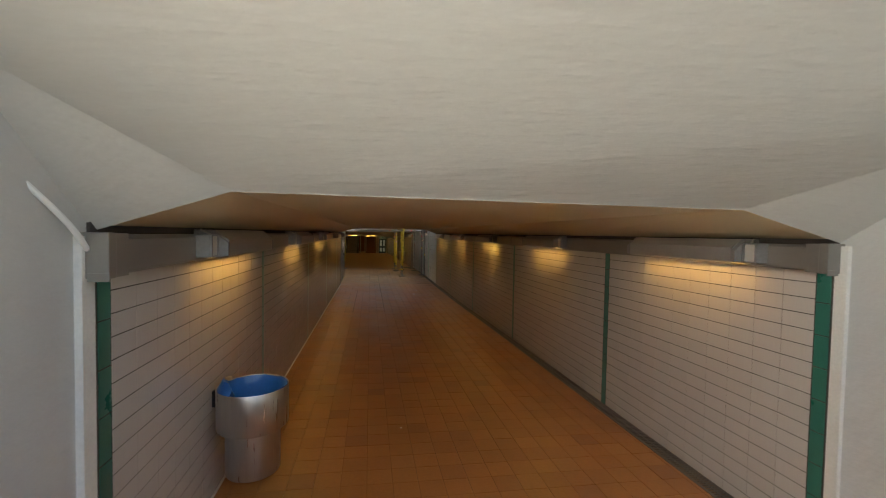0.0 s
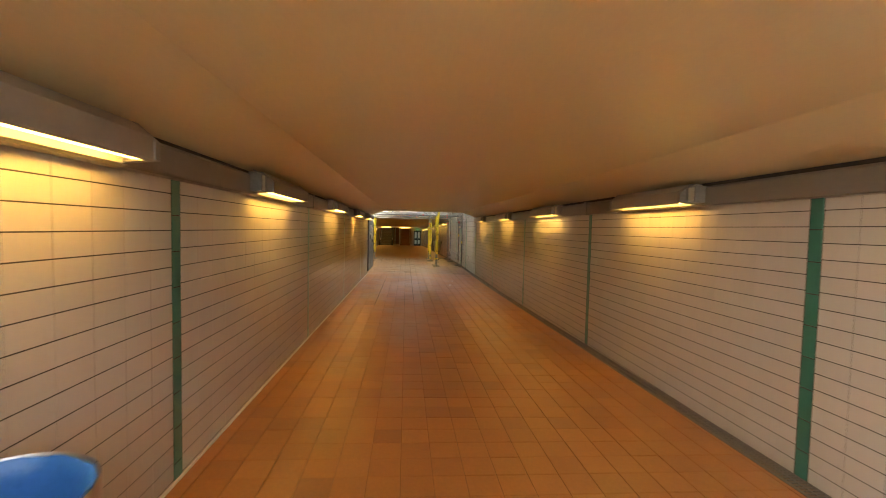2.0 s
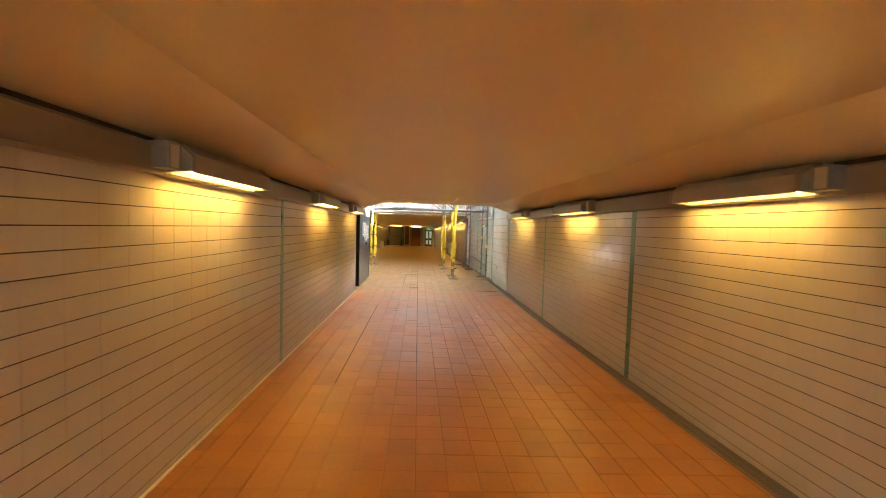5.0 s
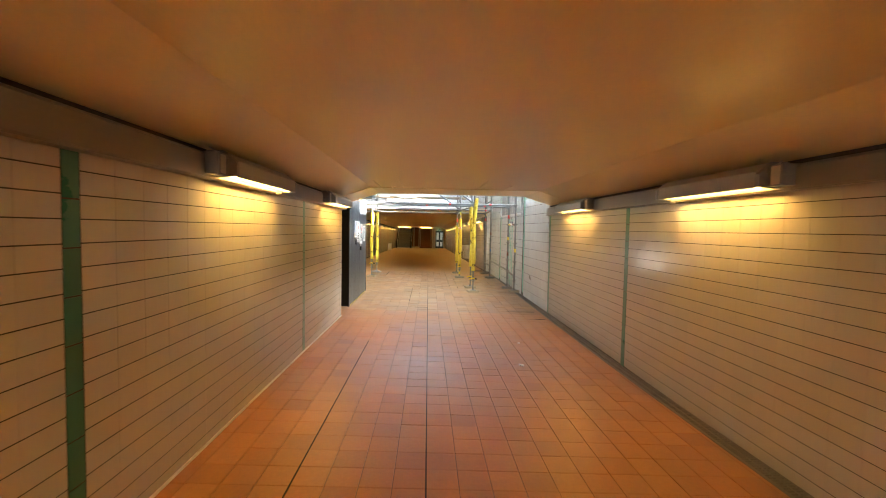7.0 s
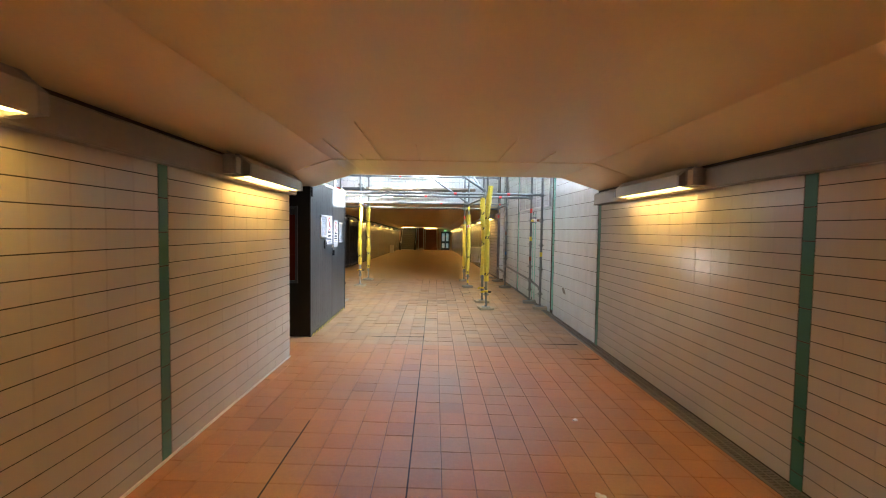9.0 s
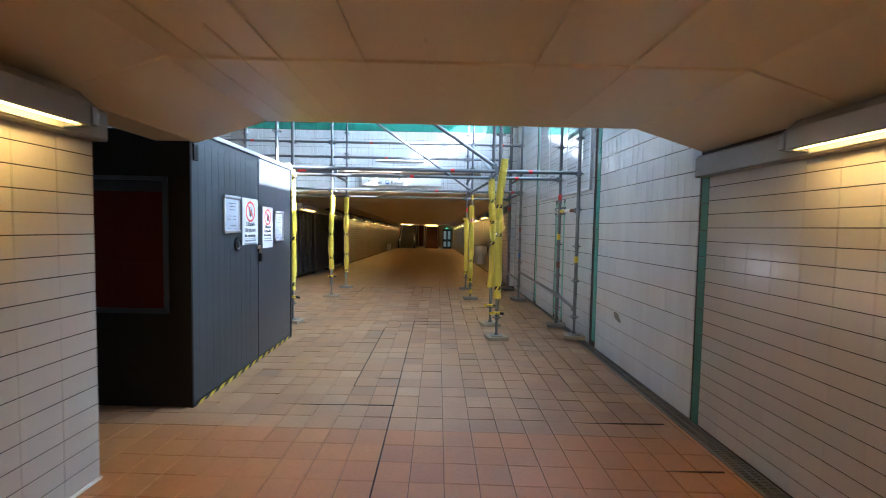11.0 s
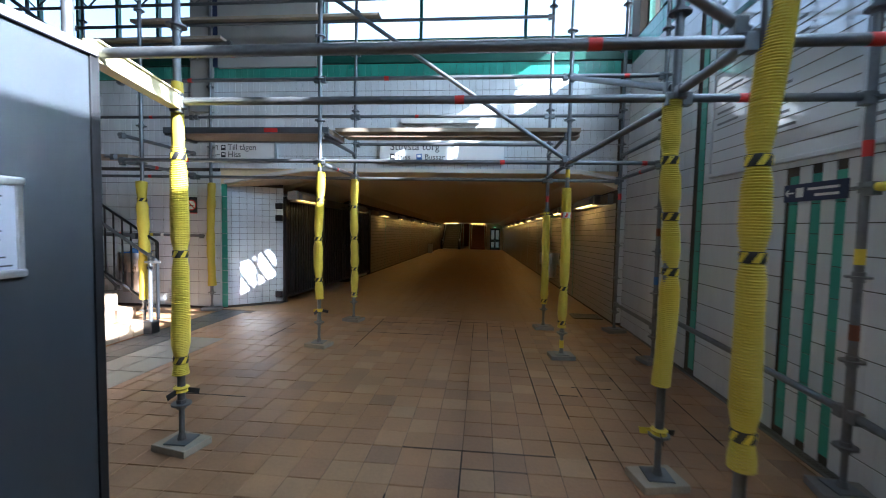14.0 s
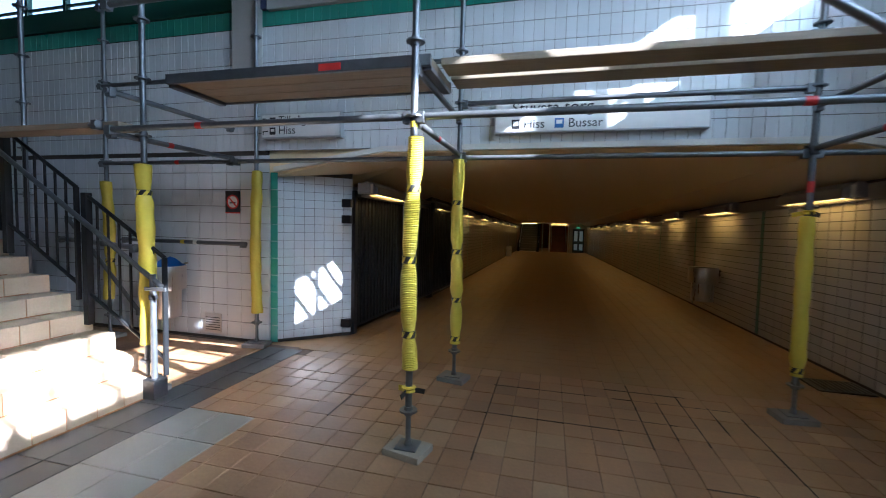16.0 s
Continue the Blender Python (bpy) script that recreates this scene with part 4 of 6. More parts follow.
# ---- things: grey hoarding box ----
BX, BY0, BY1, BZ = -2.08, 19.45, 21.68, 2.24
hoard = tagged(empty("site_hoarding"), "tall slate-grey plywood hoarding box with closed double doors", "hoarding")
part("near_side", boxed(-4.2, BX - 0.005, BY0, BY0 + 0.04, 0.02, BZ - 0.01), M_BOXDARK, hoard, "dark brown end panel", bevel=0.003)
part("core", boxed(-4.2, BX - 0.03, BY0 + 0.04, BY1 - 0.02, 0.02, BZ - 0.02), M_BOXGREY, hoard)
SEAM = 20.69
for a, b in ((BY0 + 0.012, SEAM - 0.006), (SEAM + 0.006, BY1)):
    part("door", boxed(BX - 0.03, BX, a, b, 0.045, BZ - 0.02), M_BOXGREY, hoard, bevel=0.004)
part("corner_post", boxed(BX - 0.05, BX + 0.006, BY1 + 0.002, BY1 + 0.045, 0.0, BZ), M_BLACKIRON, hoard, bevel=0.003)
part("top_rail", boxed(BX - 0.05, BX + 0.018, BY0 - 0.01, BY1 + 0.03, BZ - 0.018, BZ + 0.02), M_ALU, hoard, "bright metal top rail", bevel=0.004)
part("hinge", boxed(BX, BX + 0.012, BY0 + 0.03, BY0 + 0.09, 2.0, 2.13), M_BOXDARK, hoard, bevel=0.003)
part("base_strip", boxed(BX - 0.03, BX + 0.004, BY0, BY1, 0.002, 0.04), M_BLACK, hoard)
for k in range(13):
    y = BY0 + 0.05 + k * 0.165
    bm = bmesh.new()
    for x, yy, z in ((0, 0, 0), (0, 0.08, 0), (0, 0.13, 0.032), (0, 0.05, 0.032)):
        bm.verts.new((BX + 0.0065, y + yy, 0.005 + z))
    bm.faces.new(list(bm.verts))
    part("hazard_stripe", bm, M_YELLOWPAINT, hoard, "yellow hazard stripe")
for k in range(10):
    bm = boxed(BX - 0.001, BX + 0.0006, BY0 + 0.1 + k * 0.105, BY0 + 0.1 + k * 0.105 + 0.002, 0.06, BZ - 0.03)
    part("groove", bm, M_BOXGREY, hoard)
pull = bmesh.new()
add_lathe(pull, [(0.0, 0.016), (0.035, 0.012), (0.045, 0.02), (0.068, 0.016), (0.072, 0.004), (0.072, 0.0)], 28)
pl = part("pull_handle", pull, M_BLACK, hoard, "round black recessed pull", smooth=True)
pl.matrix_basis = Matrix.Translation((BX + 0.001, 20.215, 1.305)) @ Matrix.Rotation(radians(90), 4, "Y")
part("hasp", boxed(BX + 0.002, BX + 0.012, SEAM - 0.045, SEAM + 0.05, 1.235, 1.275), M_STEEL, hoard, bevel=0.003)
part("padlock", boxed(BX + 0.012, BX + 0.05, SEAM - 0.032, SEAM + 0.012, 1.10, 1.19), M_BLACKIRON, hoard, "dark combination padlock", bevel=0.005)
sh = bmesh.new()
add_tube(sh, (BX + 0.026, SEAM - 0.022, 1.18), (BX + 0.026, SEAM - 0.022, 1.25), 0.005, 8)
add_tube(sh, (BX + 0.026, SEAM + 0.004, 1.18), (BX + 0.026, SEAM + 0.004, 1.25), 0.005, 8)
part("shackle", sh, M_STEEL, hoard)
# framed orange cabinet front on the dark end of the hoarding
cab = tagged(empty("orange_cabinet"), "orange-red panel in a thin grey metal frame", "cabinet")
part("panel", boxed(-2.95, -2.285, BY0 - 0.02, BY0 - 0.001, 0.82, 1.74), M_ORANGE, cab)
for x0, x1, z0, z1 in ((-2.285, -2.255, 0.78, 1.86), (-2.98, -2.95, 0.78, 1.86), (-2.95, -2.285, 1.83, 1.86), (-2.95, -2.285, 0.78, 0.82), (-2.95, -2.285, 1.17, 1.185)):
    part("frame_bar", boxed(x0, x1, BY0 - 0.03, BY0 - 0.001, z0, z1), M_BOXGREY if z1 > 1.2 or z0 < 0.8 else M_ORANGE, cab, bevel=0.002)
part("dark_slot", boxed(-2.95, -2.285, BY0 - 0.012, BY0 - 0.001, 1.745, 1.825), M_BLACK, cab)

FACE = frame_of((BX + 0.001, 0, 0), (0, 1, 0), (0, 0, 1))   # x along +y, looks east


def on_face(y, z, lift=0.0):
    return FACE @ pose(y, z, lift)


def sheet(name, y0, y1, z0, z1, lift, mat, parent, thick=0.004, bevel=0.0, label=""):
    ob = part(name, boxed(0, y1 - y0, 0, z1 - z0, 0, thick), mat, parent, label, bevel=bevel)
    ob.matrix_basis = on_face(y0, z0, lift)
    return ob


def notice_frame(y0, y1, z0, z1):
    th = tagged(empty("notice_frame"), "white notice behind a rounded grey snap frame on the hoarding door", "notice")
    sheet("backing", y0 + 0.01, y1 - 0.01, z0 + 0.01, z1 - 0.01, 0.0, M_ALU, th, 0.009)
    sheet("paper", y0 + 0.022, y1 - 0.022, z0 + 0.022, z1 - 0.022, 0.0095, M_PAPER, th, 0.001)
    for a, b in ((y0, y0 + 0.026), (y1 - 0.026, y1)):
        sheet("frame_bar", a, b, z0 + 0.012, z1 - 0.012, 0.0, M_ALU, th, 0.015, 0.006)
    for a, b in ((z0, z0 + 0.03), (z1 - 0.03, z1)):
        sheet("snap_bar", y0 - 0.004, y1 + 0.004, a, b, 0.0, M_ALU, th, 0.022, 0.009, label="rounded bright metal snap bar")
    h, w = z1 - z0, y1 - y0
    for k, a, b in ((0, 0.30, 0.74), (1, 0.36, 0.72), (2, 0.32, 0.70), (4, 0.30, 0.42), (4, 0.58, 0.72), (5, 0.28, 0.40), (5, 0.56, 0.70), (7, 0.36, 0.76), (8, 0.22, 0.36), (8, 0.62, 0.84)):
        z = z1 - 0.075 - k * h * 0.085
        sheet("text_bar", y0 + a * w, y0 + b * w, z, z + 0.006, 0.0108, M_TEXT, th, 0.001)
    bm = bmesh.new()
    n = 20
    lo, hi = ([bm.verts.new((r * math.cos(2 * math.pi * i / n), r * math.sin(2 * math.pi * i / n), 0)) for i in range(n)] for r in (0.017, 0.011))
    for i in range(n):
        bm.faces.new((lo[i], lo[(i + 1) % n], hi[(i + 1) % n], hi[i]))
    part("mark", bm, M_GREYPRINT, th).matrix_basis = on_face(y0 + 0.23 * w, z1 - 0.62 * h, 0.0112)


def entry_sign(y0, y1, z0, z1, ring):
    th = tagged(empty("no_entry_sign"), "white sign with a red ring and raised palm on the hoarding", "sign")
    sheet("plate", y0, y1, z0, z1, 0.0, M_SIGNPLATE, th, 0.003)
    cy, cz = (y0 + y1) / 2, z1 - ring * 1.26
    bm = bmesh.new()
    n = 40
    lo = [bm.verts.new((ring * math.cos(2 * math.pi * i / n), ring * math.sin(2 * math.pi * i / n), 0)) for i in range(n)]
    hi = [bm.verts.new((ring * 0.8 * math.cos(2 * math.pi * i / n), ring * 0.8 * math.sin(2 * math.pi * i / n), 0)) for i in range(n)]
    for i in range(n):
        bm.faces.new((lo[i], lo[(i + 1) % n], hi[(i + 1) % n], hi[i]))
    part("ring", bm, M_RED, th, "red ring").matrix_basis = on_face(cy, cz, 0.0036)
    bm = bmesh.new()
    add_prism(bm, [(0.27 * ring * math.cos(q) - 0.02 * ring, 0.29 * ring * math.sin(q) - 0.22 * ring) for q in [2 * math.pi * i / 14 for i in range(14)]], 2, 0, 0.0005)
    for lean, base_x, reach in ((24, -0.20, 0.44), (8, -0.08, 0.56), (-6, 0.06, 0.54), (-20, 0.18, 0.42), (-62, 0.16, 0.40)):
        ux, uy = -math.sin(radians(lean)), math.cos(radians(lean))
        low = -0.12 if lean > -50 else -0.32
        w = 0.055
        pts = [(base_x + w * uy, low - w * ux), (base_x + w * uy + reach * ux, low - w * ux + reach * uy), (base_x + (reach + 0.05) * ux, low + (reach + 0.05) * uy),
               (base_x - w * uy + reach * ux, low + w * ux + reach * uy), (base_x - w * uy, low + w * ux)]
        add_prism(bm, [(px * ring, pz * ring) for px, pz in pts], 2, 0.0002, 0.0007)
    part("symbol", bm, M_TEXT, th, "black raised palm symbol").matrix_basis = on_face(cy, cz, 0.0036)
    bm = boxed(-0.88 * ring, 0.88 * ring, -0.09 * ring, 0.09 * ring, 0, 0.0005)
    part("bar", bm, M_RED, th, "red cross bar").matrix_basis = on_face(cy, cz, 0.0045) @ pose(0, 0, 0, 0, 0, -45)
    w = y1 - y0
    size = w * 0.175
    z = cz - ring * 1.03
    for k, (line, sc, inset) in enumerate((("Tillträde", 1.0, 0.20), ("förbjudet", 1.0, 0.175), ("för obehöriga", 0.7, 0.155))):
        z -= size * (0.95 if k else 0.62) * (1.0 if sc == 1 else 0.85)
        writing(line, size * sc, M_TEXT, on_face(y0 + w * inset, z, 0.0036), th)
    z -= size * 0.3
    sheet("rule", y0 + w * 0.12, y1 - w * 0.12, z, z + size * 0.05, 0.0036, M_TEXT, th, 0.0005)
    for k in range(2):
        z -= size * 0.52 if k else size * 0.42
        sheet("text_bar", y0 + w * (0.16 - 0.04 * k), y1 - w * (0.14 - 0.04 * k), z, z + size * 0.27, 0.0036, M_GREYPRINT, th, 0.0005)


notice_frame(19.945, 20.245, 1.412, 1.765)
entry_sign(20.312, 20.675, 1.290, 1.765, 0.107)
entry_sign(20.795, 21.078, 1.237, 1.70, 0.092)
notice_frame(21.127, 21.392, 1.30, 1.665)


# ---- things: scaffold ----
TUBE = 0.0242
LEVELS = [0.30, 0.80, 1.28, 1.78, 2.27, 2.75, 3.24, 3.74, 4.23, 4.72]


def add_cup(bm, z):
    """A coupling ring with four lugs."""
    add_tube(bm, (0, 0, z - 0.006), (0, 0, z + 0.006), 0.062, 12)
    add_tube(bm, (0, 0, z - 0.03), (0, 0, z + 0.03), 0.031, 12)


def upright(x, y, top, sleeve=None, bands=(), rings=None, pad=True, foot=0.0, marks=(), skinny=None, pale=True, neck=0.0):
    """One scaffold upright on its screw foot; sleeve gives the heights of a yellow padding."""
    th = tagged(empty("scaffold_upright", pose(x, y, foot)), "galvanised scaffold upright" + (" wrapped in yellow padding" if sleeve else " with coupling rings"), "scaffold", "scaffold uprights in the hall")
    base = 0.05 if pad else 0.0
    bm = bmesh.new()
    add_tube(bm, (0, 0, base + 0.01), (0, 0, 0.46), 0.018, 12)
    part("screw_jack", bm, M_GALV, th, smooth=True)
    bm = bmesh.new()
    add_box(bm, -0.075, 0.075, -0.075, 0.075, base, base + 0.008)
    add_tube(bm, (0, 0, base + 0.01), (0, 0, base + 0.05), 0.03, 12, 0.02)
    part("base_plate", bm, M_GALV, th)
    bm = bmesh.new()
    add_tube(bm, (0, 0, 0.30), (0, 0, top), TUBE, 14)
    part("tube", bm, M_GALV, th, smooth=True)
    for z in (rings if rings is not None else LEVELS):
        if z < top and not (sleeve and sleeve[0] - 0.03 < z < sleeve[1] + 0.03):
            cb = bmesh.new()
            add_cup(cb, z)
            part("coupling_ring", cb, M_GALV, th)
    for z, mat in marks:
        part("colour_mark", tubed((0, 0, z), (0, 0, z + 0.09), TUBE + 0.0015, 14), mat, th, smooth=True)
    if sleeve:
        a, b = sleeve
        rng2 = random.Random(int(x * 100 + y * 10))
        kx, ky, ph = rng2.uniform(-0.03, 0.03), rng2.uniform(-0.02, 0.02), rng2.uniform(0, 6)
        def bend(z):
            lean = 0.05 * max(0.0, z - 1.9) / 0.5 if y < 21.78 and x > 0 else 0.0
            return kx * math.sin(3.1 * z + ph) + lean, ky * math.sin(2.3 * z + ph * 2)
        pinch = list(bands)
        prof = []
        n = int((b - a) / (0.0115 if not skinny else 0.03))
        r0 = skinny or 0.055
        for i in range(n + 1):
            z = a + (b - a) * i / n
            near = min([abs(z - q) for q in pinch] + [9])
            r = r0 * (1 - 0.32 * max(0.0, 1 - near / 0.10))
            r *= 1.0 + 0.05 * math.sin(9 * z + ph)
            if not skinny:
                prof += [(r * 0.91, z), (r, z + 0.004), (r, z + 0.007)]
            else:
                prof.append((r * (1 + 0.06 * math.sin(23 * z + ph)), z))
        prof = [(0.03, a)] + prof + [(0.03, b + 0.012)]
        bm = bmesh.new()
        add_lathe(bm, prof, 18, bend=bend)
        part("padding", bm, M_YELLOW, th, "ribbed yellow padding" if not skinny else "smooth yellow padding", smooth=bool(skinny))
        if neck:
            bm = bmesh.new()
            add_lathe(bm, [(0.030, b - 0.02), (0.037, b), (0.039, b + 0.1), (0.036, neck - 0.05), (0.034, neck), (0.025, neck + 0.004)], 16)
            part("upper_padding", bm, M_YELLOW, th, "smooth narrow yellow padding", smooth=True)
        for q in bands:
            dx, dy = bend(q)
            bm = bmesh.new()
            add_lathe(bm, [(r0 * 0.78, q - 0.024), (r0 * 0.86, q - 0.012), (r0 * 0.82, q), (r0 * 0.87, q + 0.014), (r0 * 0.78, q + 0.025)], 18, bend=bend)
            tp = part("tape", bm, M_BLACK, th, "black and yellow tape", smooth=True)
            for k in range(5):
                bm = bmesh.new()
                a0 = math.radians(72 * k + 20 * math.sin(ph + q))
                vs = []
                for da, z0 in ((0, -0.020), (0.55, -0.020), (1.05, 0.021), (0.5, 0.021)):
                    vs.append(bm.verts.new((dx + r0 * 0.885 * math.cos(a0 + da), dy + r0 * 0.885 * math.sin(a0 + da), q + z0)))
                m1 = bm.verts.new((dx + r0 * 0.90 * math.cos(a0 + 0.5), dy + r0 * 0.90 * math.sin(a0 + 0.5), q))
                for i in range(4):
                    bm.faces.new((vs[i], vs[(i + 1) % 4], m1))
                part("tape_stripe", bm, M_YELLOWPAINT, tp)
    if pad:
        ob = part("sole_board", boxed(-0.14, 0.14, -0.11, 0.11, 0.0, 0.048), M_TIMBERPAD if pale else M_GREYPAD, None, bevel=0.006)
        ob.matrix_basis = pose(x, y, foot, 0, 0, (x * 37) % 30 - 15)
        tagged(ob, "short timber sole board under a scaffold foot", "timber block", "sole boards under the scaffold")
    return th


def foot_tape(x, y, z):
    ob = tagged(empty("hazard_tape", pose(x, y, z)), "black and yellow tape knotted round a scaffold foot", "tape")
    bm = bmesh.new()
    add_lathe(bm, [(0.022, -0.02), (0.045, -0.015), (0.040, 0.0), (0.05, 0.012), (0.022, 0.022)], 12)
    part("wrap", bm, M_YELLOWPAINT, ob, smooth=True)
    for a in (20, 150, 260):
        bm = boxed(0.03, 0.11, -0.002, 0.002, -0.018, 0.018)
        part("tail", bm, M_BLACK if a != 150 else M_YELLOWPAINT, ob).matrix_basis = pose(0, 0, 0, 8, 12, a)


XA = 0.69
upright(XA, 21.76, 6.0, (0.56, 2.42), (0.70, 1.42, 1.80), marks=((3.3, M_RUST),), pale=True)
upright(0.70, 22.55, 6.0, (0.60, 2.25), (1.28, 1.60, 1.92))
upright(0.575, 24.96, 5.6, (0.36, 1.97), (0.42, 0.82), marks=((2.1, M_YELLOWPAINT), (0.12, M_YELLOWPAINT)), pale=False)
upright(0.565, 26.37, 5.6, (0.38, 1.70), (0.43,), marks=((1.90, M_RED),), pale=False, skinny=0.055)
upright(-2.36, 24.96, 5.6, (0.59, 2.13), (0.83, 1.33, 1.80), marks=((2.2, M_YELLOWPAINT),))
upright(-2.36, 26.37, 5.6, (0.38, 2.20), (0.43, 0.82, 1.30, 1.78), pale=False, skinny=0.06)
upright(-2.35, 22.56, 6.0, (0.50, 1.98), (0.60, 1.30, 1.93), marks=(), neck=2.40)
upright(-2.30, 21.80, 6.0)
upright(1.79, 21.88, 6.0, marks=((1.05, M_YELLOWPAINT),), pale=True)
upright(1.73, 22.55, 6.0, marks=((1.95, M_RED), (1.35, M_YELLOWPAINT), (0.92, M_RUST)), pale=False)
upright(1.60, 24.95, 5.6, marks=((0.9, M_BLUEPRINT), (1.45, M_RUST)), pale=False)
upright(1.60, 26.37, 5.6, marks=((1.95, M_RED),), pale=False)
upright(-4.95, 26.72, 5.6, (0.42, 2.15), (), pale=False, skinny=0.062)
upright(-4.90, 25.22, 5.6, (0.45, 2.02), (1.78,), pale=False, skinny=0.068)
upright(-6.95, 26.45, 5.6, (0.5, 2.0), (1.0,), pale=False, skinny=0.062)
upright(-6.95, 25.6, 5.6, None, (), pale=False)
upright(-4.9, 22.4, 6.0, None, (), pad=False)
for x, y, z in ((XA, 21.76, 0.36), (0.70, 22.55, 0.32), (-2.35, 22.56, 0.40), (-2.36, 24.96, 0.45), (0.565, 26.37, 1.74)):
    foot_tape(x, y, z)


mark = tagged(empty("marker_label", pose(0.575, 24.96, 1.67)), "red and white striped label round a yellow padding", "label")
part("band", tubed((0, 0, -0.035), (0, 0, 0.035), 0.0585, 18), M_WHITE, mark, smooth=True)
for k in range(6):
    bm = bmesh.new()
    a0 = radians(60 * k)
    vs = [bm.verts.new((0.0593 * math.cos(a0 + da), 0.0593 * math.sin(a0 + da), z)) for da, z in ((0, -0.035), (0.5, -0.035), (0.9, 0.035), (0.4, 0.035))]
    mid = bm.verts.new((0.0598 * math.cos(a0 + 0.45), 0.0598 * math.sin(a0 + 0.45), 0))
    for i in range(4):
        bm.faces.new((vs[i], vs[(i + 1) % 4], mid))
    part("stripe", bm, M_RED, mark)


def rail(p, q, r=TUBE, marks=(), label="galvanised horizontal scaffold tube", name="scaffold_tube"):
    """One scaffold tube from p to q with its end hooks and coloured bands."""
    p, q = Vector(p), Vector(q)
    th = tagged(empty(name), label, "scaffold", "scaffold tubes in the hall")
    part("tube", tubed(p, q, r, 12), M_GALV, th, smooth=True)
    d = (q - p).normalized()
    for e, s in ((p, 1), (q, -1)):
        bm = bmesh.new()
        c = e + d * s * 0.045
        add_box(bm, c.x - 0.028, c.x + 0.028, c.y - 0.028, c.y + 0.028, c.z - 0.045, c.z + 0.03)
        part("hook", bm, M_GALV, th, bevel=0.006)
    for t, mat, *run in marks:
        c = p + (q - p) * t
        part("colour_band", tubed(c, c + d * (run[0] if run else 0.055), r + 0.0015, 12), mat, th, smooth=True)
    return th


rng = random.Random(8)
for y, xs in ((21.79, (-2.30, XA, 1.79)), (22.53, (-2.35, 0.70, 1.73)), (24.96, (-4.98, -2.36, 0.555, 1.60)), (26.37, (-6.95, -4.98, -2.36, 0.555, 1.60))):
    for a, b in zip(xs, xs[1:]):
        for z in ((2.27, 3.24) if y < 23 else (2.27, 3.24) if y < 26 else (2.22, 3.16, 4.1)):
            rail((a, y, z), (b, y, z), marks=((rng.uniform(0.2, 0.8), M_RED),) if rng.random() < 0.5 else ())
for x0, x1 in ((XA, 0.70), (-2.30, -2.35), (1.79, 1.73)):
    for z in (2.30, 3.27) if 0 < x0 < 1 else (3.27,):
        rail((x0, 21.79, z), (x1, 22.53, z), marks=((0.06, M_RUST, 0.2), (0.35, M_WHITE, 0.2), (0.66, M_YELLOWPAINT, 0.2)) if x0 > 1 else ())
rail((0.70, 22.55, 2.25), (0.555, 24.95, 2.25))
rail((1.73, 22.55, 0.50), (1.60, 24.95, 0.60))
rail((1.79, 21.88, 0.41), (1.73, 22.55, 0.50))
rail((1.60, 24.95, 0.42), (1.60, 26.37, 0.42))
rail((1.73, 22.55, 1.78), (1.79, 21.88, 1.78), marks=((0.06, M_YELLOWPAINT, 0.19), (0.36, M_WHITE, 0.19), (0.66, M_RUST, 0.19)))
for x in (-2.36, 0.555, 1.60, -4.98):
    for z in (2.25, 2.585):
        rail((x, 24.96, z), (x, 26.37, z), marks=((0.4, M_RED),) if z < 2.5 else ())
rail((-4.98, 25.2, 1.30), (-6.95, 25.9, 1.30))
rail((-6.9, 26.6, 1.27), (-5.0, 26.6, 1.27), marks=((0.2, M_RED), (0.5, M_YELLOWPAINT), (0.6, M_WHITE)))
rail((-6.95, 25.9, 2.5), (-4.98, 24.9, 2.3), marks=((0.3, M_YELLOWPAINT), (0.45, M_WHITE)))
rail((-2.36, 26.37, 2.74), (0.555, 26.37, 2.74))
bm = tagged(empty("scaffold_beam"), "flat pale yellow scaffold beam from an upright to the hoarding", "scaffold")
p, q = Vector((-2.33, 22.53, 2.27)), Vector((-2.14, 21.74, 2.27))
m = (q - p).to_track_quat("Y", "Z").to_matrix().to_4x4()
m.translation = p
part("web", boxed(-0.022, 0.022, 0, (q - p).length, -0.045, 0.045), M_PALEBEAM, bm, bevel=0.006).matrix_basis = m
for z in (-0.052, 0.044):
    part("flange", boxed(-0.035, 0.035, 0.02, (q - p).length - 0.02, z, z + 0.008), M_PALEBEAM, bm, bevel=0.002).matrix_basis = m
part("hook", boxed(-0.03, 0.03, -0.03, 0.04, -0.07, 0.06), M_GALV, bm, bevel=0.006).matrix_basis = m
rail((-7.55, 26.38, 1.55), (-6.35, 26.38, 0.36))
for p, q in (((0.66, 21.83, 2.325), (-1.47, 21.83, 3.735)), ((0.56, 24.9, 2.28), (-2.25, 24.9, 4.19)), ((0.70, 22.6, 2.35), (0.56, 24.9, 3.2)),
             ((-4.95, 25.0, 3.24), (-6.9, 25.0, 4.6))):
    rail(p, q, 0.025, label="slanting galvanised scaffold brace", name="scaffold_brace")


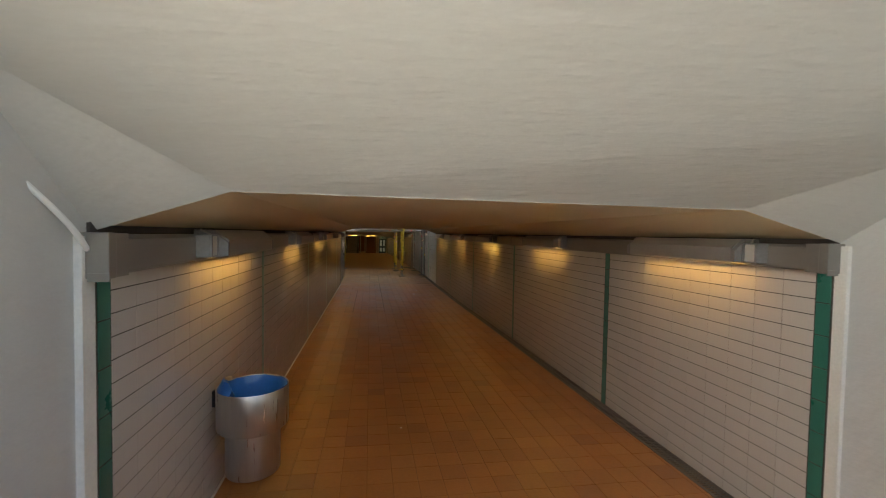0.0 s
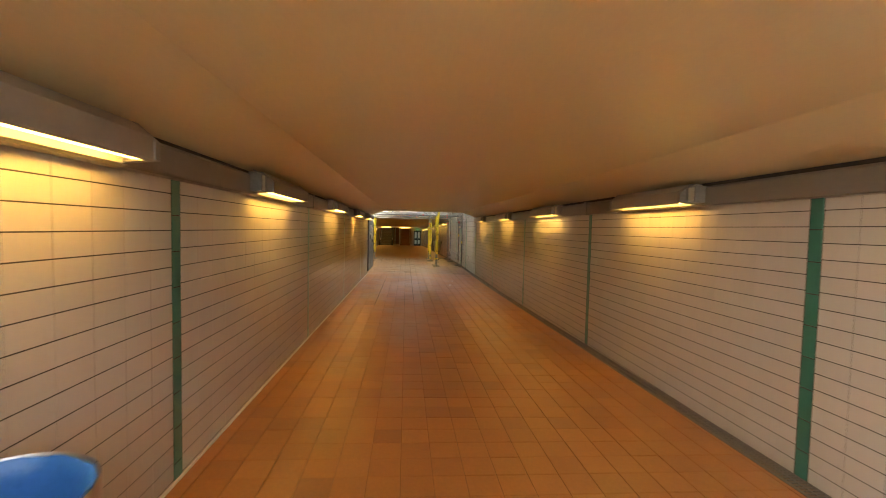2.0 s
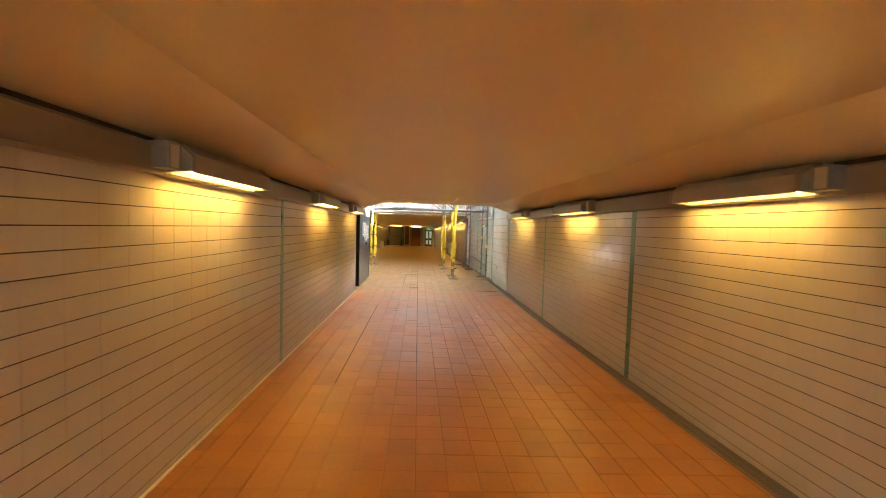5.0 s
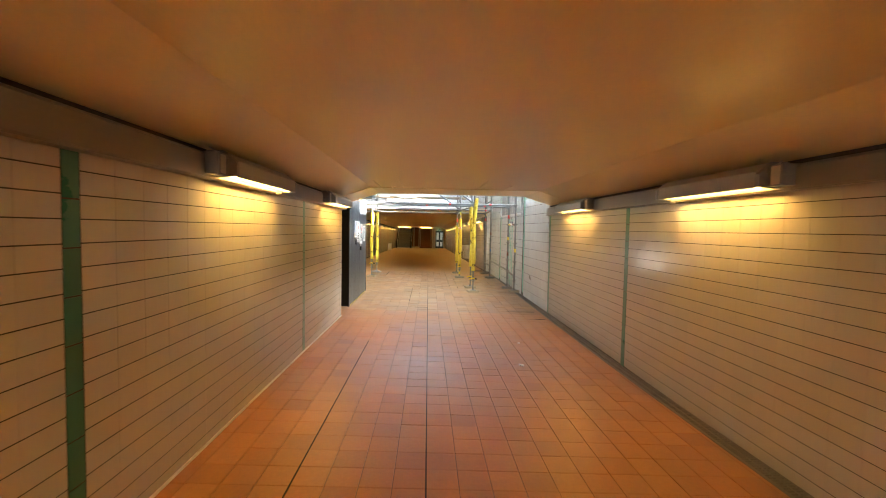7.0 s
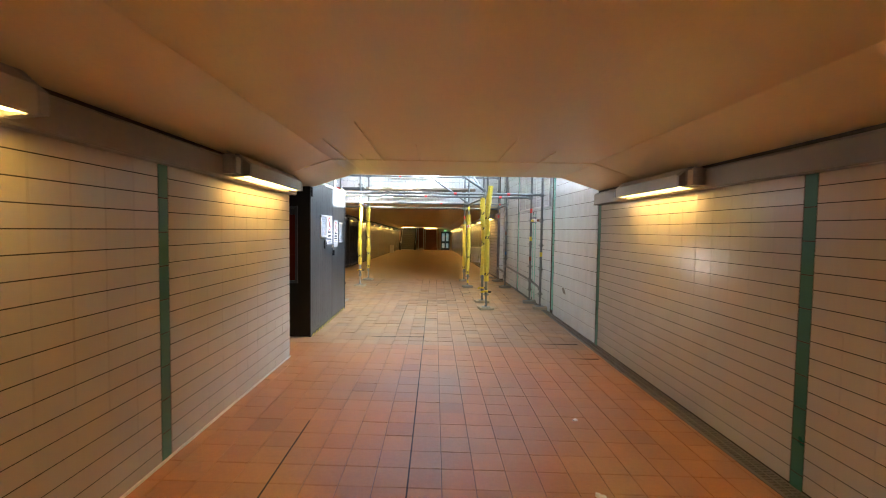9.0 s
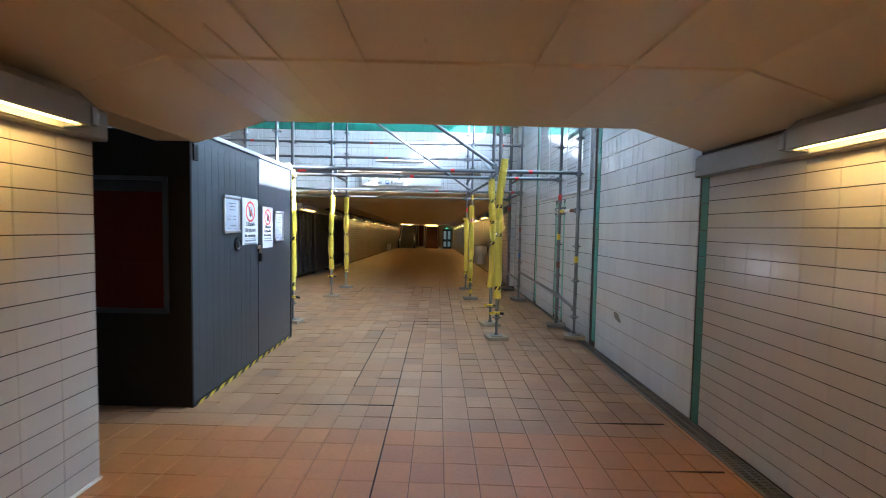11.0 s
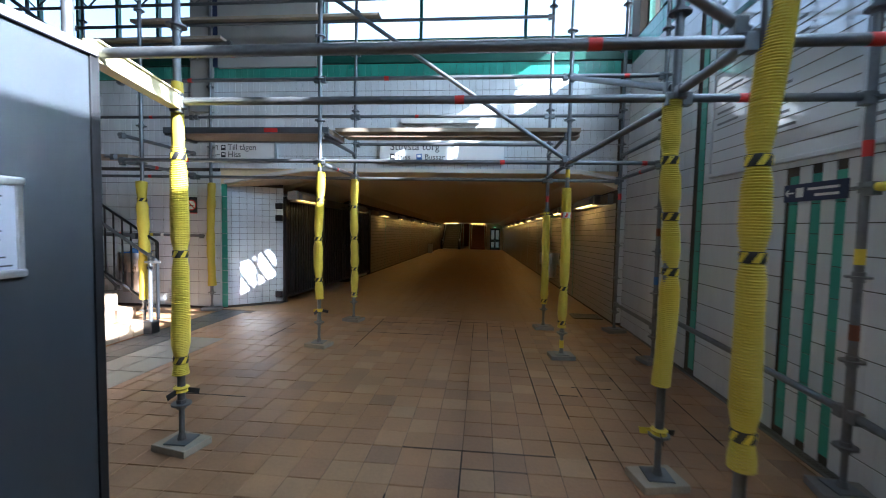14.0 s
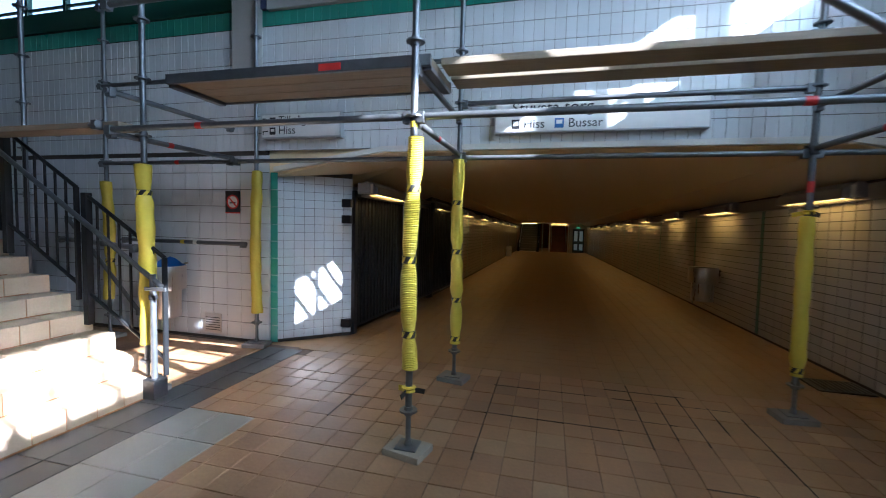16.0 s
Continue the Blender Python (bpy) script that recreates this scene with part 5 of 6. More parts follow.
def lattice(x0, x1, y, z, h=0.40):
    th = tagged(empty("lattice_girder"), "light metal lattice girder under the deck", "girder", "lattice girders under the deck")
    part("top_chord", tubed((x0, y, z + h), (x1, y, z + h), 0.024), M_GALV, th, smooth=True)
    part("bottom_chord", tubed((x0, y, z), (x1, y, z), 0.024), M_GALV, th, smooth=True)
    n = int((x1 - x0) / 0.45)
    for k in range(n):
        a, b = x0 + (x1 - x0) * k / n, x0 + (x1 - x0) * (k + 1) / n
        part("web", tubed((a, y, z + (h if k % 2 else 0)), (b, y, z + (0 if k % 2 else h)), 0.013, 8), M_GALV, th)


for y in (23.7, 25.4, 26.3):
    lattice(-8.5, 1.85, y, 4.86)
lattice(-8.5, 1.85, 22.3, 4.86)


def plank(name, x0, x1, y0, y1, z, mat, label, thick=0.045, tilt=0.0):
    ob = part(name, boxed(-(x1 - x0) / 2, (x1 - x0) / 2, -(y1 - y0) / 2, (y1 - y0) / 2, 0, thick), mat, None, bevel=0.005)
    ob.matrix_basis = pose((x0 + x1) / 2, (y0 + y1) / 2, z, 0, tilt, 0)
    return tagged(ob, label, "plank", "scaffold boards")


for x in (-7.4, -5.4, -3.3, -2.45, -0.8, 0.9):
    rail((x, 21.7, 5.309), (x, 26.4, 5.309), label="galvanised bearer tube under the upper deck")
rng = random.Random(5)
# upper deck
for k in range(18):
    y0 = 21.85 + k * 0.245
    plank("scaffold_board", -7.9 + rng.uniform(-0.3, 0.3), -2.9, y0, y0 + 0.225, 5.333 + rng.choice((0, 0.004, 0.03, 0.05)), M_WOOD, "weathered timber scaffold board of the upper deck")
    plank("scaffold_board", -2.85, 1.25 + rng.uniform(-0.2, 0.3), y0, y0 + 0.225, 5.333 + rng.choice((0, 0.004, 0.03, 0.05)), M_WOOD, "weathered timber scaffold board of the upper deck")
# lower platforms on the second row
def platform(x0, x1, y0, y1, z):
    th = tagged(empty("scaffold_platform"), "narrow scaffold platform of timber in a metal edge", "platform")
    part("edge_near", boxed(x0, x1, y0, y0 + 0.03, z, z + 0.075), M_GALV, th, bevel=0.003)
    part("edge_far", boxed(x0, x1, y1 - 0.03, y1, z, z + 0.075), M_GALV, th, bevel=0.003)
    part("colour_band", boxed(x0 + 0.62 * (x1 - x0), x0 + 0.70 * (x1 - x0), y0 - 0.0025, y0, z + 0.012, z + 0.06), M_RED, th)
    for x in (x0, x1 - 0.06):
        part("end_beam", boxed(x, x + 0.06, y0 + 0.03, y1 - 0.03, z - 0.02, z + 0.01), M_GALV, th, bevel=0.003)
    n = 3
    w = (y1 - y0 - 0.06) / n
    for k in range(n):
        part("board", boxed(x0, x1, y0 + 0.032 + k * w, y0 + 0.028 + (k + 1) * w, z + 0.01, z + 0.06), M_WOOD, th, bevel=0.003)


rail((-4.9, 21.79, 3.31), (-4.9, 22.95, 3.31))
for y0 in (22.07, 22.287):
    plank("scaffold_board", -2.62, 0.915, y0, y0 + 0.215, 3.297, M_WOOD, "weathered timber board of the middle scaffold deck")
for k in range(4):
    plank("scaffold_board", -5.2, -2.2, 21.93 + 0.225 * k, 22.145 + 0.225 * k, 3.344, M_WOOD, "weathered timber board of the middle scaffold deck")
rail((-6.95, 26.30, 4.545), (0.55, 26.30, 4.545))
plank("scaffold_board", -5.9, -1.97, 26.19, 26.41, 4.570, M_TIMBERPAD, "pale new scaffold board below the girders")
rail((-7.4, 26.30, 4.265), (-4.3, 26.30, 4.265))
plank("scaffold_board", -7.2, -4.42, 26.19, 26.41, 4.290, M_TIMBERPAD, "pale new scaffold board below the girders")
platform(-4.42, -2.27, 25.0, 25.6, 2.61)
plank("scaffold_board", -2.24, 0.75, 25.15, 25.38, 2.66, M_WOOD, "weathered timber board spanning the scaffold", 0.05)
plank("scaffold_board", -2.24, 0.80, 25.45, 25.68, 2.66, M_WOOD, "weathered timber board spanning the scaffold", 0.05)
plank("scaffold_board", -6.6, -4.9, 25.0, 25.22, 2.2945, M_WOOD, "short timber board on the scaffold by the stair", 0.05)


# ---- things: side stair, rails and gate ----
SX, RUN, RISE, SY0, SY1 = -4.82, 0.27, 0.165, 20.9, 25.12
stair = bmesh.new()
for k in range(16):
    add_box(stair, SX - 8.15, SX - RUN * k - 0.006, SY0, SY1, RISE * k - 0.05, RISE * (k + 1) - 0.006)
side_stair = structure(part("side_stair", stair, M_FLOORGROUT), "flight of ochre tiled steps up to daylight", "stairs")
for k in range(12):
    zt = RISE * (k + 1)
    fr_r = frame_of((SX - RUN * k, 0, zt - RISE), (0, 1, 0), (0, 0, 1))
    tiles(side_stair, fr_r, grid(SY0, SY1, 0.004, RISE - 0.002, T, RISE - 0.006), T - 0.007, RISE - 0.012, M_STAIR, "riser_tile", lambda u, v: u > 23.2)
    fr_t = frame_of((SX - RUN * (k + 1), 0, zt), (1, 0, 0), (0, 1, 0))
    tiles(side_stair, fr_t, grid(0.0, RUN, SY0, SY1, RUN, T), RUN - 0.006, T - 0.007, M_STAIR, "tread_tile", lambda u, v: v > 23.2)
cheekw = bmesh.new()
for k in range(14):
    add_box(cheekw, SX - RUN * (k + 1), SX - RUN * k, SY1, SY1 + 0.17, 0, RISE * (k + 1) - 0.003)
structure(part("stair_string", cheekw, M_STAIR), "ochre side string of the stair", "stair string")


def rail_z(x):
    return 1.0 + RISE / RUN * (-4.62 - x)


def balustrade(xa, xb, y=25.24, drop=0.16):
    """A black iron panel between two posts, following the stair."""
    th = tagged(empty("balustrade_panel"), "black iron balustrade panel with upright bars beside the stair", "balustrade", "balustrade panels")
    za, zb = rail_z(xa) + drop, rail_z(xb) + drop
    part("top_rail", tubed((xa, y, za), (xb, y, zb), 0.018, 8), M_BLACKIRON, th)
    part("bottom_rail", tubed((xa, y, za - 0.90), (xb, y, zb - 0.90), 0.016, 8), M_BLACKIRON, th)
    part("post", boxed(xb - 0.03, xb + 0.03, y - 0.03, y + 0.03, zb - 1.2, zb + 0.02), M_BLACKIRON, th, bevel=0.004)
    part("post", boxed(xa - 0.012, xa + 0.012, y - 0.02, y + 0.02, max(0, za - 1.05), za), M_BLACKIRON, th, bevel=0.003)
    n = int(abs(xb - xa) / 0.115)
    for k in range(1, n):
        x = xa + (xb - xa) * k / n
        z = rail_z(x) + drop
        part("bar", boxed(x - 0.008, x + 0.008, y - 0.008, y + 0.008, z - 0.90, z), M_BLACKIRON, th)


balustrade(-4.72, -5.60)
balustrade(-5.72, -6.62)
balustrade(-6.74, -7.65)
balustrade(-7.77, -8.7)
hr = tagged(empty("stair_handrail"), "round steel handrail on a short end post", "handrail")
part("rail", tubed((-4.68, 25.17, 0.98), (-9.6, 25.17, rail_z(-9.6)), 0.022, 12), M_GALV, hr, smooth=True)
part("end_post", tubed((-4.77, 25.17, 0.0), (-4.77, 25.17, 1.08), 0.026, 12), M_GALV, hr, smooth=True)
part("post_collar", tubed((-4.77, 25.17, 0.86), (-4.77, 25.17, 0.90), 0.034, 12), M_BLACKIRON, hr)
part("post_foot", boxed(-4.84, -4.70, 25.10, 25.24, 0, 0.17), M_BLACKIRON, hr, "black post foot", bevel=0.01)
for d, z in ((0.10, 0.965), (0.18, 0.95)):
    part("clip", tubed((-4.81, 25.13, z), (-4.57, 25.11, z + 0.01), 0.009, 8), M_GALV, hr)

gate = tagged(empty("barred_gate"), "tall black iron gate folded back along the passage wall", "gate")
GA, GB = Vector((-4.12, 27.66, 0)), Vector((-3.80, 32.5, 0))
gd = (GB - GA).normalized()


def gate_at(t, z=0.0, off=0.0):
    return GA + gd * t + Vector((gd.y, -gd.x, 0)) * off + Vector((0, 0, z))


GL = (GB - GA).length
bm = bmesh.new()
add_prism(bm, [gate_at(0.05, 0, -0.05)[:2], gate_at(GL, 0, -0.05)[:2], gate_at(GL, 0, -0.03)[:2], gate_at(0.05, 0, -0.03)[:2]], 2, 0.06, 1.96)
part("backing_sheet", bm, M_BLACKIRON, gate, "dull black backing sheet")
for z in (0.09, 1.93):
    part("cross_rail", tubed(gate_at(0, z), gate_at(GL, z), 0.03, 4), M_BLACKIRON, gate)
for t in (0.0, 1.62, 3.24, GL):
    bm = bmesh.new()
    c = gate_at(t)
    add_box(bm, c.x - 0.045, c.x + 0.045, c.y - 0.045, c.y + 0.045, 0.0, 2.0)
    part("stile", bm, M_BLACKIRON, gate, bevel=0.005)
for k in range(44):
    t = 0.12 + k * 0.105
    part("bar", tubed(gate_at(t, 0.09), gate_at(t, 1.93), 0.013, 8), M_BLACKIRON, gate, smooth=True)
for z in (0.17, 1.60, 1.82):
    part("hinge_bracket", boxed(-4.34, -4.10, 27.52, 27.60, z - 0.055, z + 0.055), M_BLACKIRON, gate, bevel=0.004)


# ---- things: signs and fittings on the north wall ----
NF = frame_of((0, HY - 0.002, 0), (1, 0, 0), (0, 0, 1))


def north(x, z, lift=0.0):
    return NF @ pose(x, z, lift)


def flat(name, x0, x1, z0, z1, lift, mat, parent, thick=0.002, bevel=0.0, label=""):
    ob = part(name, boxed(0, x1 - x0, 0, z1 - z0, 0, thick), mat, parent, label, bevel=bevel)
    ob.matrix_basis = north(x0, z0, lift)
    return ob


def arrow(x, z, s, parent, lift, turn):
    bm = bmesh.new()
    add_box(bm, -0.08 * s, 0.08 * s, -0.5 * s, 0.5 * s, 0, 0.0008)
    add_box(bm, -0.5 * s, 0.08 * s, 0.34 * s, 0.5 * s, 0, 0.0008)
    add_box(bm, -0.08 * s, 0.08 * s, 0.34 * s, 0.5 * s, 0.0008, 0.0012)
    ob = part("arrow", bm, M_TEXT, parent)
    ob.matrix_basis = north(x, z, lift) @ pose(0, 0, 0, 0, 0, turn)


L1 = 0.09
sa = tagged(empty("direction_sign"), "white direction sign to trains and lift on the tiled wall", "sign")
flat("box", -4.91, -3.85, 2.545, 2.84, 0.0, M_ALU, sa, L1, 0.006)
flat("face", -4.895, -3.865, 2.565, 2.825, L1 + 0.0005, M_WHITE, sa)
for row, (word, turn) in enumerate((("Till tågen", 0), ("Hiss", 90))):
    z = 2.715 - row * 0.118
    arrow(-4.85, z + 0.035, 0.075, sa, L1 + 0.003, turn)
    flat("pictogram", -4.79, -4.71, z - 0.005, z + 0.08, L1 + 0.003, M_TEXT, sa, 0.0008)
    flat("pictogram_window", -4.775, -4.725, z + 0.03, z + 0.062, L1 + 0.004, M_WHITE, sa, 0.0006)
    writing(word, 0.135, M_TEXT, north(-4.67, z, L1 + 0.003), sa)
sb2 = tagged(empty("direction_sign"), "long white sign to the square, lift and buses", "sign")
flat("box", -2.080, -0.060, 2.530, 2.86, 0.0, M_ALU, sb2, L1, 0.006)
flat("face", -2.065, -0.075, 2.545, 2.845, L1 + 0.0005, M_WHITE, sb2)
writing("Stuvsta torg", 0.165, M_TEXT, north(-1.900, 2.725, L1 + 0.003), sb2)
flat("pictogram", -1.900, -1.820, 2.570, 2.665, L1 + 0.003, M_TEXT, sb2, 0.0008)
flat("pictogram_window", -1.885, -1.835, 2.600, 2.645, L1 + 0.004, M_WHITE, sb2, 0.0006)
writing("Hiss", 0.125, M_TEXT, north(-1.780, 2.575, L1 + 0.003), sb2)
flat("pictogram", -1.470, -1.380, 2.570, 2.665, L1 + 0.003, M_BLUEPRINT, sb2, 0.0008)
flat("pictogram_window", -1.455, -1.395, 2.610, 2.65, L1 + 0.004, M_WHITE, sb2, 0.0006)
writing("Bussar", 0.125, M_TEXT, north(-1.340, 2.575, L1 + 0.003), sb2)
fx = tagged(empty("batten_lamp"), "white unlit batten lamp above the long sign", "lamp")
flat("body", -1.737, -0.457, 3.155, 3.24, 0.0, M_WHITE, fx, 0.09, 0.012)
flat("diffuser", -1.71, -0.485, 3.137, 3.153, 0.01, M_PALETILE, fx, 0.07, 0.004)
ns = tagged(empty("no_smoking_sign"), "square black and red no-smoking sign on white tiles", "sign")
flat("plate", -5.51, -5.29, 1.645, 1.925, 0.0, M_TEXT, ns, 0.004)
bm = bmesh.new()
n = 32
lo = [bm.verts.new((0.085 * math.cos(2 * math.pi * i / n), 0.085 * math.sin(2 * math.pi * i / n), 0)) for i in range(n)]
bm.faces.new(lo)
part("disc", bm, M_WHITE, ns).matrix_basis = north(-5.40, 1.785, 0.0045)
bm = bmesh.new()
lo = [bm.verts.new((0.092 * math.cos(2 * math.pi * i / n), 0.092 * math.sin(2 * math.pi * i / n), 0)) for i in range(n)]
hi = [bm.verts.new((0.072 * math.cos(2 * math.pi * i / n), 0.072 * math.sin(2 * math.pi * i / n), 0)) for i in range(n)]
for i in range(n):
    bm.faces.new((lo[i], lo[(i + 1) % n], hi[(i + 1) % n], hi[i]))
part("ring", bm, M_RED, ns, "red ring").matrix_basis = north(-5.40, 1.785, 0.0052)
part("slash", boxed(-0.08, 0.08, -0.009, 0.009, 0, 0.0008), M_RED, ns, "red slash").matrix_basis = north(-5.40, 1.785, 0.0060) @ pose(0, 0, 0, 0, 0, -45)
part("symbol", boxed(-0.045, 0.045, -0.008, 0.008, 0, 0.0008), M_TEXT, ns).matrix_basis = north(-5.40, 1.775, 0.0052)
flat("red_margin", -5.51, -5.29, 1.64, 1.655, 0.005, M_RED, ns)
vn = tagged(empty("wall_vent"), "small square grey vent plate low on the wall", "vent")
flat("plate", -5.84, -5.58, 0.08, 0.33, 0.0, M_ALU, vn, 0.012, 0.003)
for k in range(6):
    flat("slot", -5.82, -5.60, 0.11 + 0.032 * k, 0.12 + 0.032 * k, 0.0125, M_BLACK, vn, 0.0006)


# ---- things: directory board and sign on the east wall ----
def east(yl, z, lift=0.0):
    return fe @ pose(-yl, z, lift)


def eflat(name, ya, yb, z0, z1, lift, mat, parent, thick=0.002, bevel=0.0, label=""):
    ob = part(name, boxed(0, yb - ya, 0, z1 - z0, 0, thick), mat, parent, label, bevel=bevel)
    ob.matrix_basis = east(yb, z0, lift)
    return ob


bd = tagged(empty("directory_board"), "large glossy white directory board in an aluminium frame", "board")
eflat("panel", BOARD0 + 0.03, BOARD1 - 0.03, BZ0 + 0.03, BZ1 - 0.03, 0.0, M_BOARD, bd, 0.028)
for ya, yb, z0, z1 in ((BOARD0, BOARD1, BZ0, BZ0 + 0.035), (BOARD0, BOARD1, BZ1 - 0.035, BZ1), (BOARD0, BOARD0 + 0.05, BZ0 + 0.035, BZ1 - 0.035), (BOARD1 - 0.035, BOARD1, BZ0 + 0.035, BZ1 - 0.035)):
    eflat("frame_bar", ya, yb, z0, z1, 0.0, M_ALU, bd, 0.045, 0.004)
COLS = ((BOARD0 + 0.06, 3.30), (3.34, 4.29), (4.33, BOARD1 - 0.05))
rng = random.Random(21)
for c, (ya, yb) in enumerate(COLS):
    if c < 2:
        eflat("divider", yb + 0.012, yb + 0.028, BZ0 + 0.05, 3.52, 0.0285, M_ALU, bd, 0.006)
    for k in range(13):
        z = 2.185 + k * 0.107
        eflat("row_line", ya, yb, z - 0.004, z + 0.004, 0.0285, M_GREYPAD, bd, 0.003)
        if rng.random() < 0.6:
            w = rng.uniform(0.3, 0.65) * (yb - ya)
            eflat("text_bar", yb - 0.04 - w, yb - 0.04, z + 0.034, z + 0.056, 0.0285, M_GREYPRINT, bd, 0.001)
    eflat("header", ya, yb, 3.478, 3.535, 0.0288, M_GREENSTEEL, bd, 0.0015, label="dark green header strip")
eflat("header", COLS[0][0], COLS[0][1], 2.915, 2.965, 0.0292, M_GREENSTEEL, bd, 0.0015, label="dark green header strip")
writing("VÄLKOMMEN", 0.21, M_GREENSTEEL, east(4.90, 4.08, 0.0295), bd, 1.1, shear=0.2)
writing("STUVSTA CENTRUM", 0.255, M_GREENSTEEL, east(4.92, 3.69, 0.0295), bd, 1.05, shear=0.2)
bs = tagged(empty("arrow_sign"), "small navy blue direction sign with a white arrow", "sign")
eflat("plate", 3.40, 3.95, 1.75, 1.878, 0.0, M_NAVY, bs, 0.012, 0.002)
part("arrow", boxed(-0.04, 0.04, -0.006, 0.006, 0, 0.001), M_WHITE, bs).matrix_basis = east(3.89, 1.815, 0.0125)
for a in (40, -40):
    part("arrow_head", boxed(0, 0.035, -0.005, 0.005, 0, 0.001), M_WHITE, bs).matrix_basis = east(3.93, 1.815, 0.0126) @ pose(0, 0, 0, 0, 0, a)
eflat("pictogram", 3.76, 3.83, 1.78, 1.85, 0.0125, M_WHITE, bs, 0.001)
for k in range(2):
    eflat("text_bar", 3.46, 3.72 - 0.06 * k, 1.825 - 0.045 * k, 1.843 - 0.045 * k, 0.0125, M_WHITE, bs, 0.001)
# a scuffed repair patch on the tiles
sm = bmesh.new()
rng = random.Random(6)
rim = [sm.verts.new((0.105 * math.cos(a) * rng.uniform(0.6, 1.2), 0.042 * math.sin(a) * rng.uniform(0.6, 1.3), 0)) for a in [2 * math.pi * k / 14 for k in range(14)]]
sm.faces.new(rim)
pt = tagged(part("scuff_mark", sm, M_GRATE, None), "grey scuffed patch on the white tiles", "stain")
pt.matrix_basis = east(1.42, 0.50, 0.0015) @ pose(0, 0, 0, 0, 0, -18)


# ---- things: far end of the passage ----
def far(x, y, z=0.0):
    return FR @ Vector((x, y, z))


def far_box(name, x0, x1, y0, y1, z0, z1, mat, parent, label="", bevel=0.0, pitch=0.0):
    ob = part(name, boxed(x0, x1, y0, y1, z0, z1), mat, parent, label, bevel=bevel)
    ob.matrix_basis = FR
    return ob


FE = F_LEN - 0.6
esc = tagged(empty("escalator"), "dark escalator between lit steel balustrades at the passage end", "escalator")
TILT = math.tan(radians(30))
# Added glow along the balustrades, in place of the light falling on them.
M_STRIP = glowing("balustrade_glow", (1.0, 0.66, 0.28), 0.8)
for k in range(17):
    far_box("step", -5.38, -4.02, FE + 0.36 * k, FE + 0.36 * (k + 1) - 0.004, -0.05, 0.205 * (k + 1) - 0.012, M_GRATE, esc)
    far_box("step_edge", -5.38, -4.02, FE + 0.36 * k - 0.006, FE + 0.36 * k + 0.03, 0.205 * (k + 1) - 0.012, 0.205 * (k + 1), M_STEEL, esc)
far_box("comb_plate", -5.38, -4.02, FE - 0.9, FE - 0.01, -0.004, 0.012, M_STEEL, esc)
for x in (-5.58, -4.02):
    for name, x0, x1, lo, hi, mat in (("skirt", x, x + 0.20, -0.02, 0.32, M_BLACKIRON), ("balustrade", x + 0.05, x + 0.15, 0.32, 0.86, M_STEEL)):
        bm = bmesh.new()
        add_prism(bm, [(FE - 0.9, lo), (FE - 0.9, hi), (FE, hi), (FE + 6.1, hi + 6.1 * TILT), (FE + 6.1, lo + 6.1 * TILT), (FE, lo)], 0, x0, x1)
        part(name, bm, mat, esc, "brushed steel balustrade" if name == "balustrade" else "").matrix_basis = FR
    bm = bmesh.new()
    add_tube(bm, (x + 0.10, FE - 0.95, 0.92), (x + 0.10, FE, 0.92), 0.045, 8)
    add_tube(bm, (x + 0.10, FE, 0.92), (x + 0.10, FE + 6.1, 0.92 + 6.1 * TILT), 0.045, 8)
    add_tube(bm, (x + 0.10, FE - 0.95, 0.92), (x + 0.10, FE - 1.12, 0.72), 0.045, 8)
    add_tube(bm, (x + 0.10, FE - 1.12, 0.72), (x + 0.10, FE - 1.05, 0.40), 0.045, 8)
    part("handrail", bm, M_RUBBER, esc).matrix_basis = FR
    bm = bmesh.new()
    add_tube(bm, (x + 0.10, FE - 0.05, 0.875), (x + 0.10, FE + 6.1, 0.875 + 6.1 * TILT), 0.03, 6)
    part("glow_strip", bm, M_STRIP, esc, "glowing strip standing in for light on the balustrade").matrix_basis = FR
    far_box("newel", x + 0.01, x + 0.19, FE - 1.08, FE - 0.9, 0.0, 0.72, M_BLACKIRON, esc, bevel=0.03)
M_STEPRED = material("red_brown_step_tile", (0.17, 0.062, 0.030), 0.5, grain=0.12, stain=0.2, bump=0.2, piece=0.1)
st2 = tagged(empty("far_stair"), "red-brown tiled stair between steel posts at the passage end", "stairs")
for k in range(14):
    far_box("step", -2.92, -1.56, FE + 0.3 * k, FE + 0.3 * (k + 1) - 0.003, -0.05, 0.165 * (k + 1), M_STEPRED, st2)
# Posts and head rail take a pale colour for the lamplight on their steel.
for x in (-3.62, -3.05, -1.54):
    far_box("steel_post", x, x + 0.09, FE - 0.16, FE - 0.05, 0, 2.3, M_BOXPALE, st2, bevel=0.01)
far_box("head_rail", -3.05, -1.45, FE - 0.15, FE - 0.06, 2.2, 2.29, M_BOXPALE, st2, bevel=0.008)
for x in (-2.84, -1.64):
    part("handrail", tubed((x, FE - 0.1, 0.95), (x, FE + 4.2, 3.26), 0.025, 8), M_STEEL, st2).matrix_basis = FR
    for k in range(4):
        part("baluster", tubed((x, FE + 0.1 + 1.1 * k, 0.1 + 0.6 * k), (x, FE + 0.1 + 1.1 * k, 1.05 + 0.6 * k), 0.016, 8), M_STEEL, st2).matrix_basis = FR
fw = local_part("wall_far_return", boxed(-1.40, 0.0, FE, FE + 0.3, -0.1, 2.6), M_WALLTILE, FR)
structure(fw, "beige tiled end wall beside the far stair", "wall")
fd = tagged(empty("glass_door"), "grey double door with pale teal glass panes", "door")
far_box("frame", -1.14, -0.24, FE - 0.06, FE - 0.002, 0, 1.95, M_BOXGREY, fd, bevel=0.005)
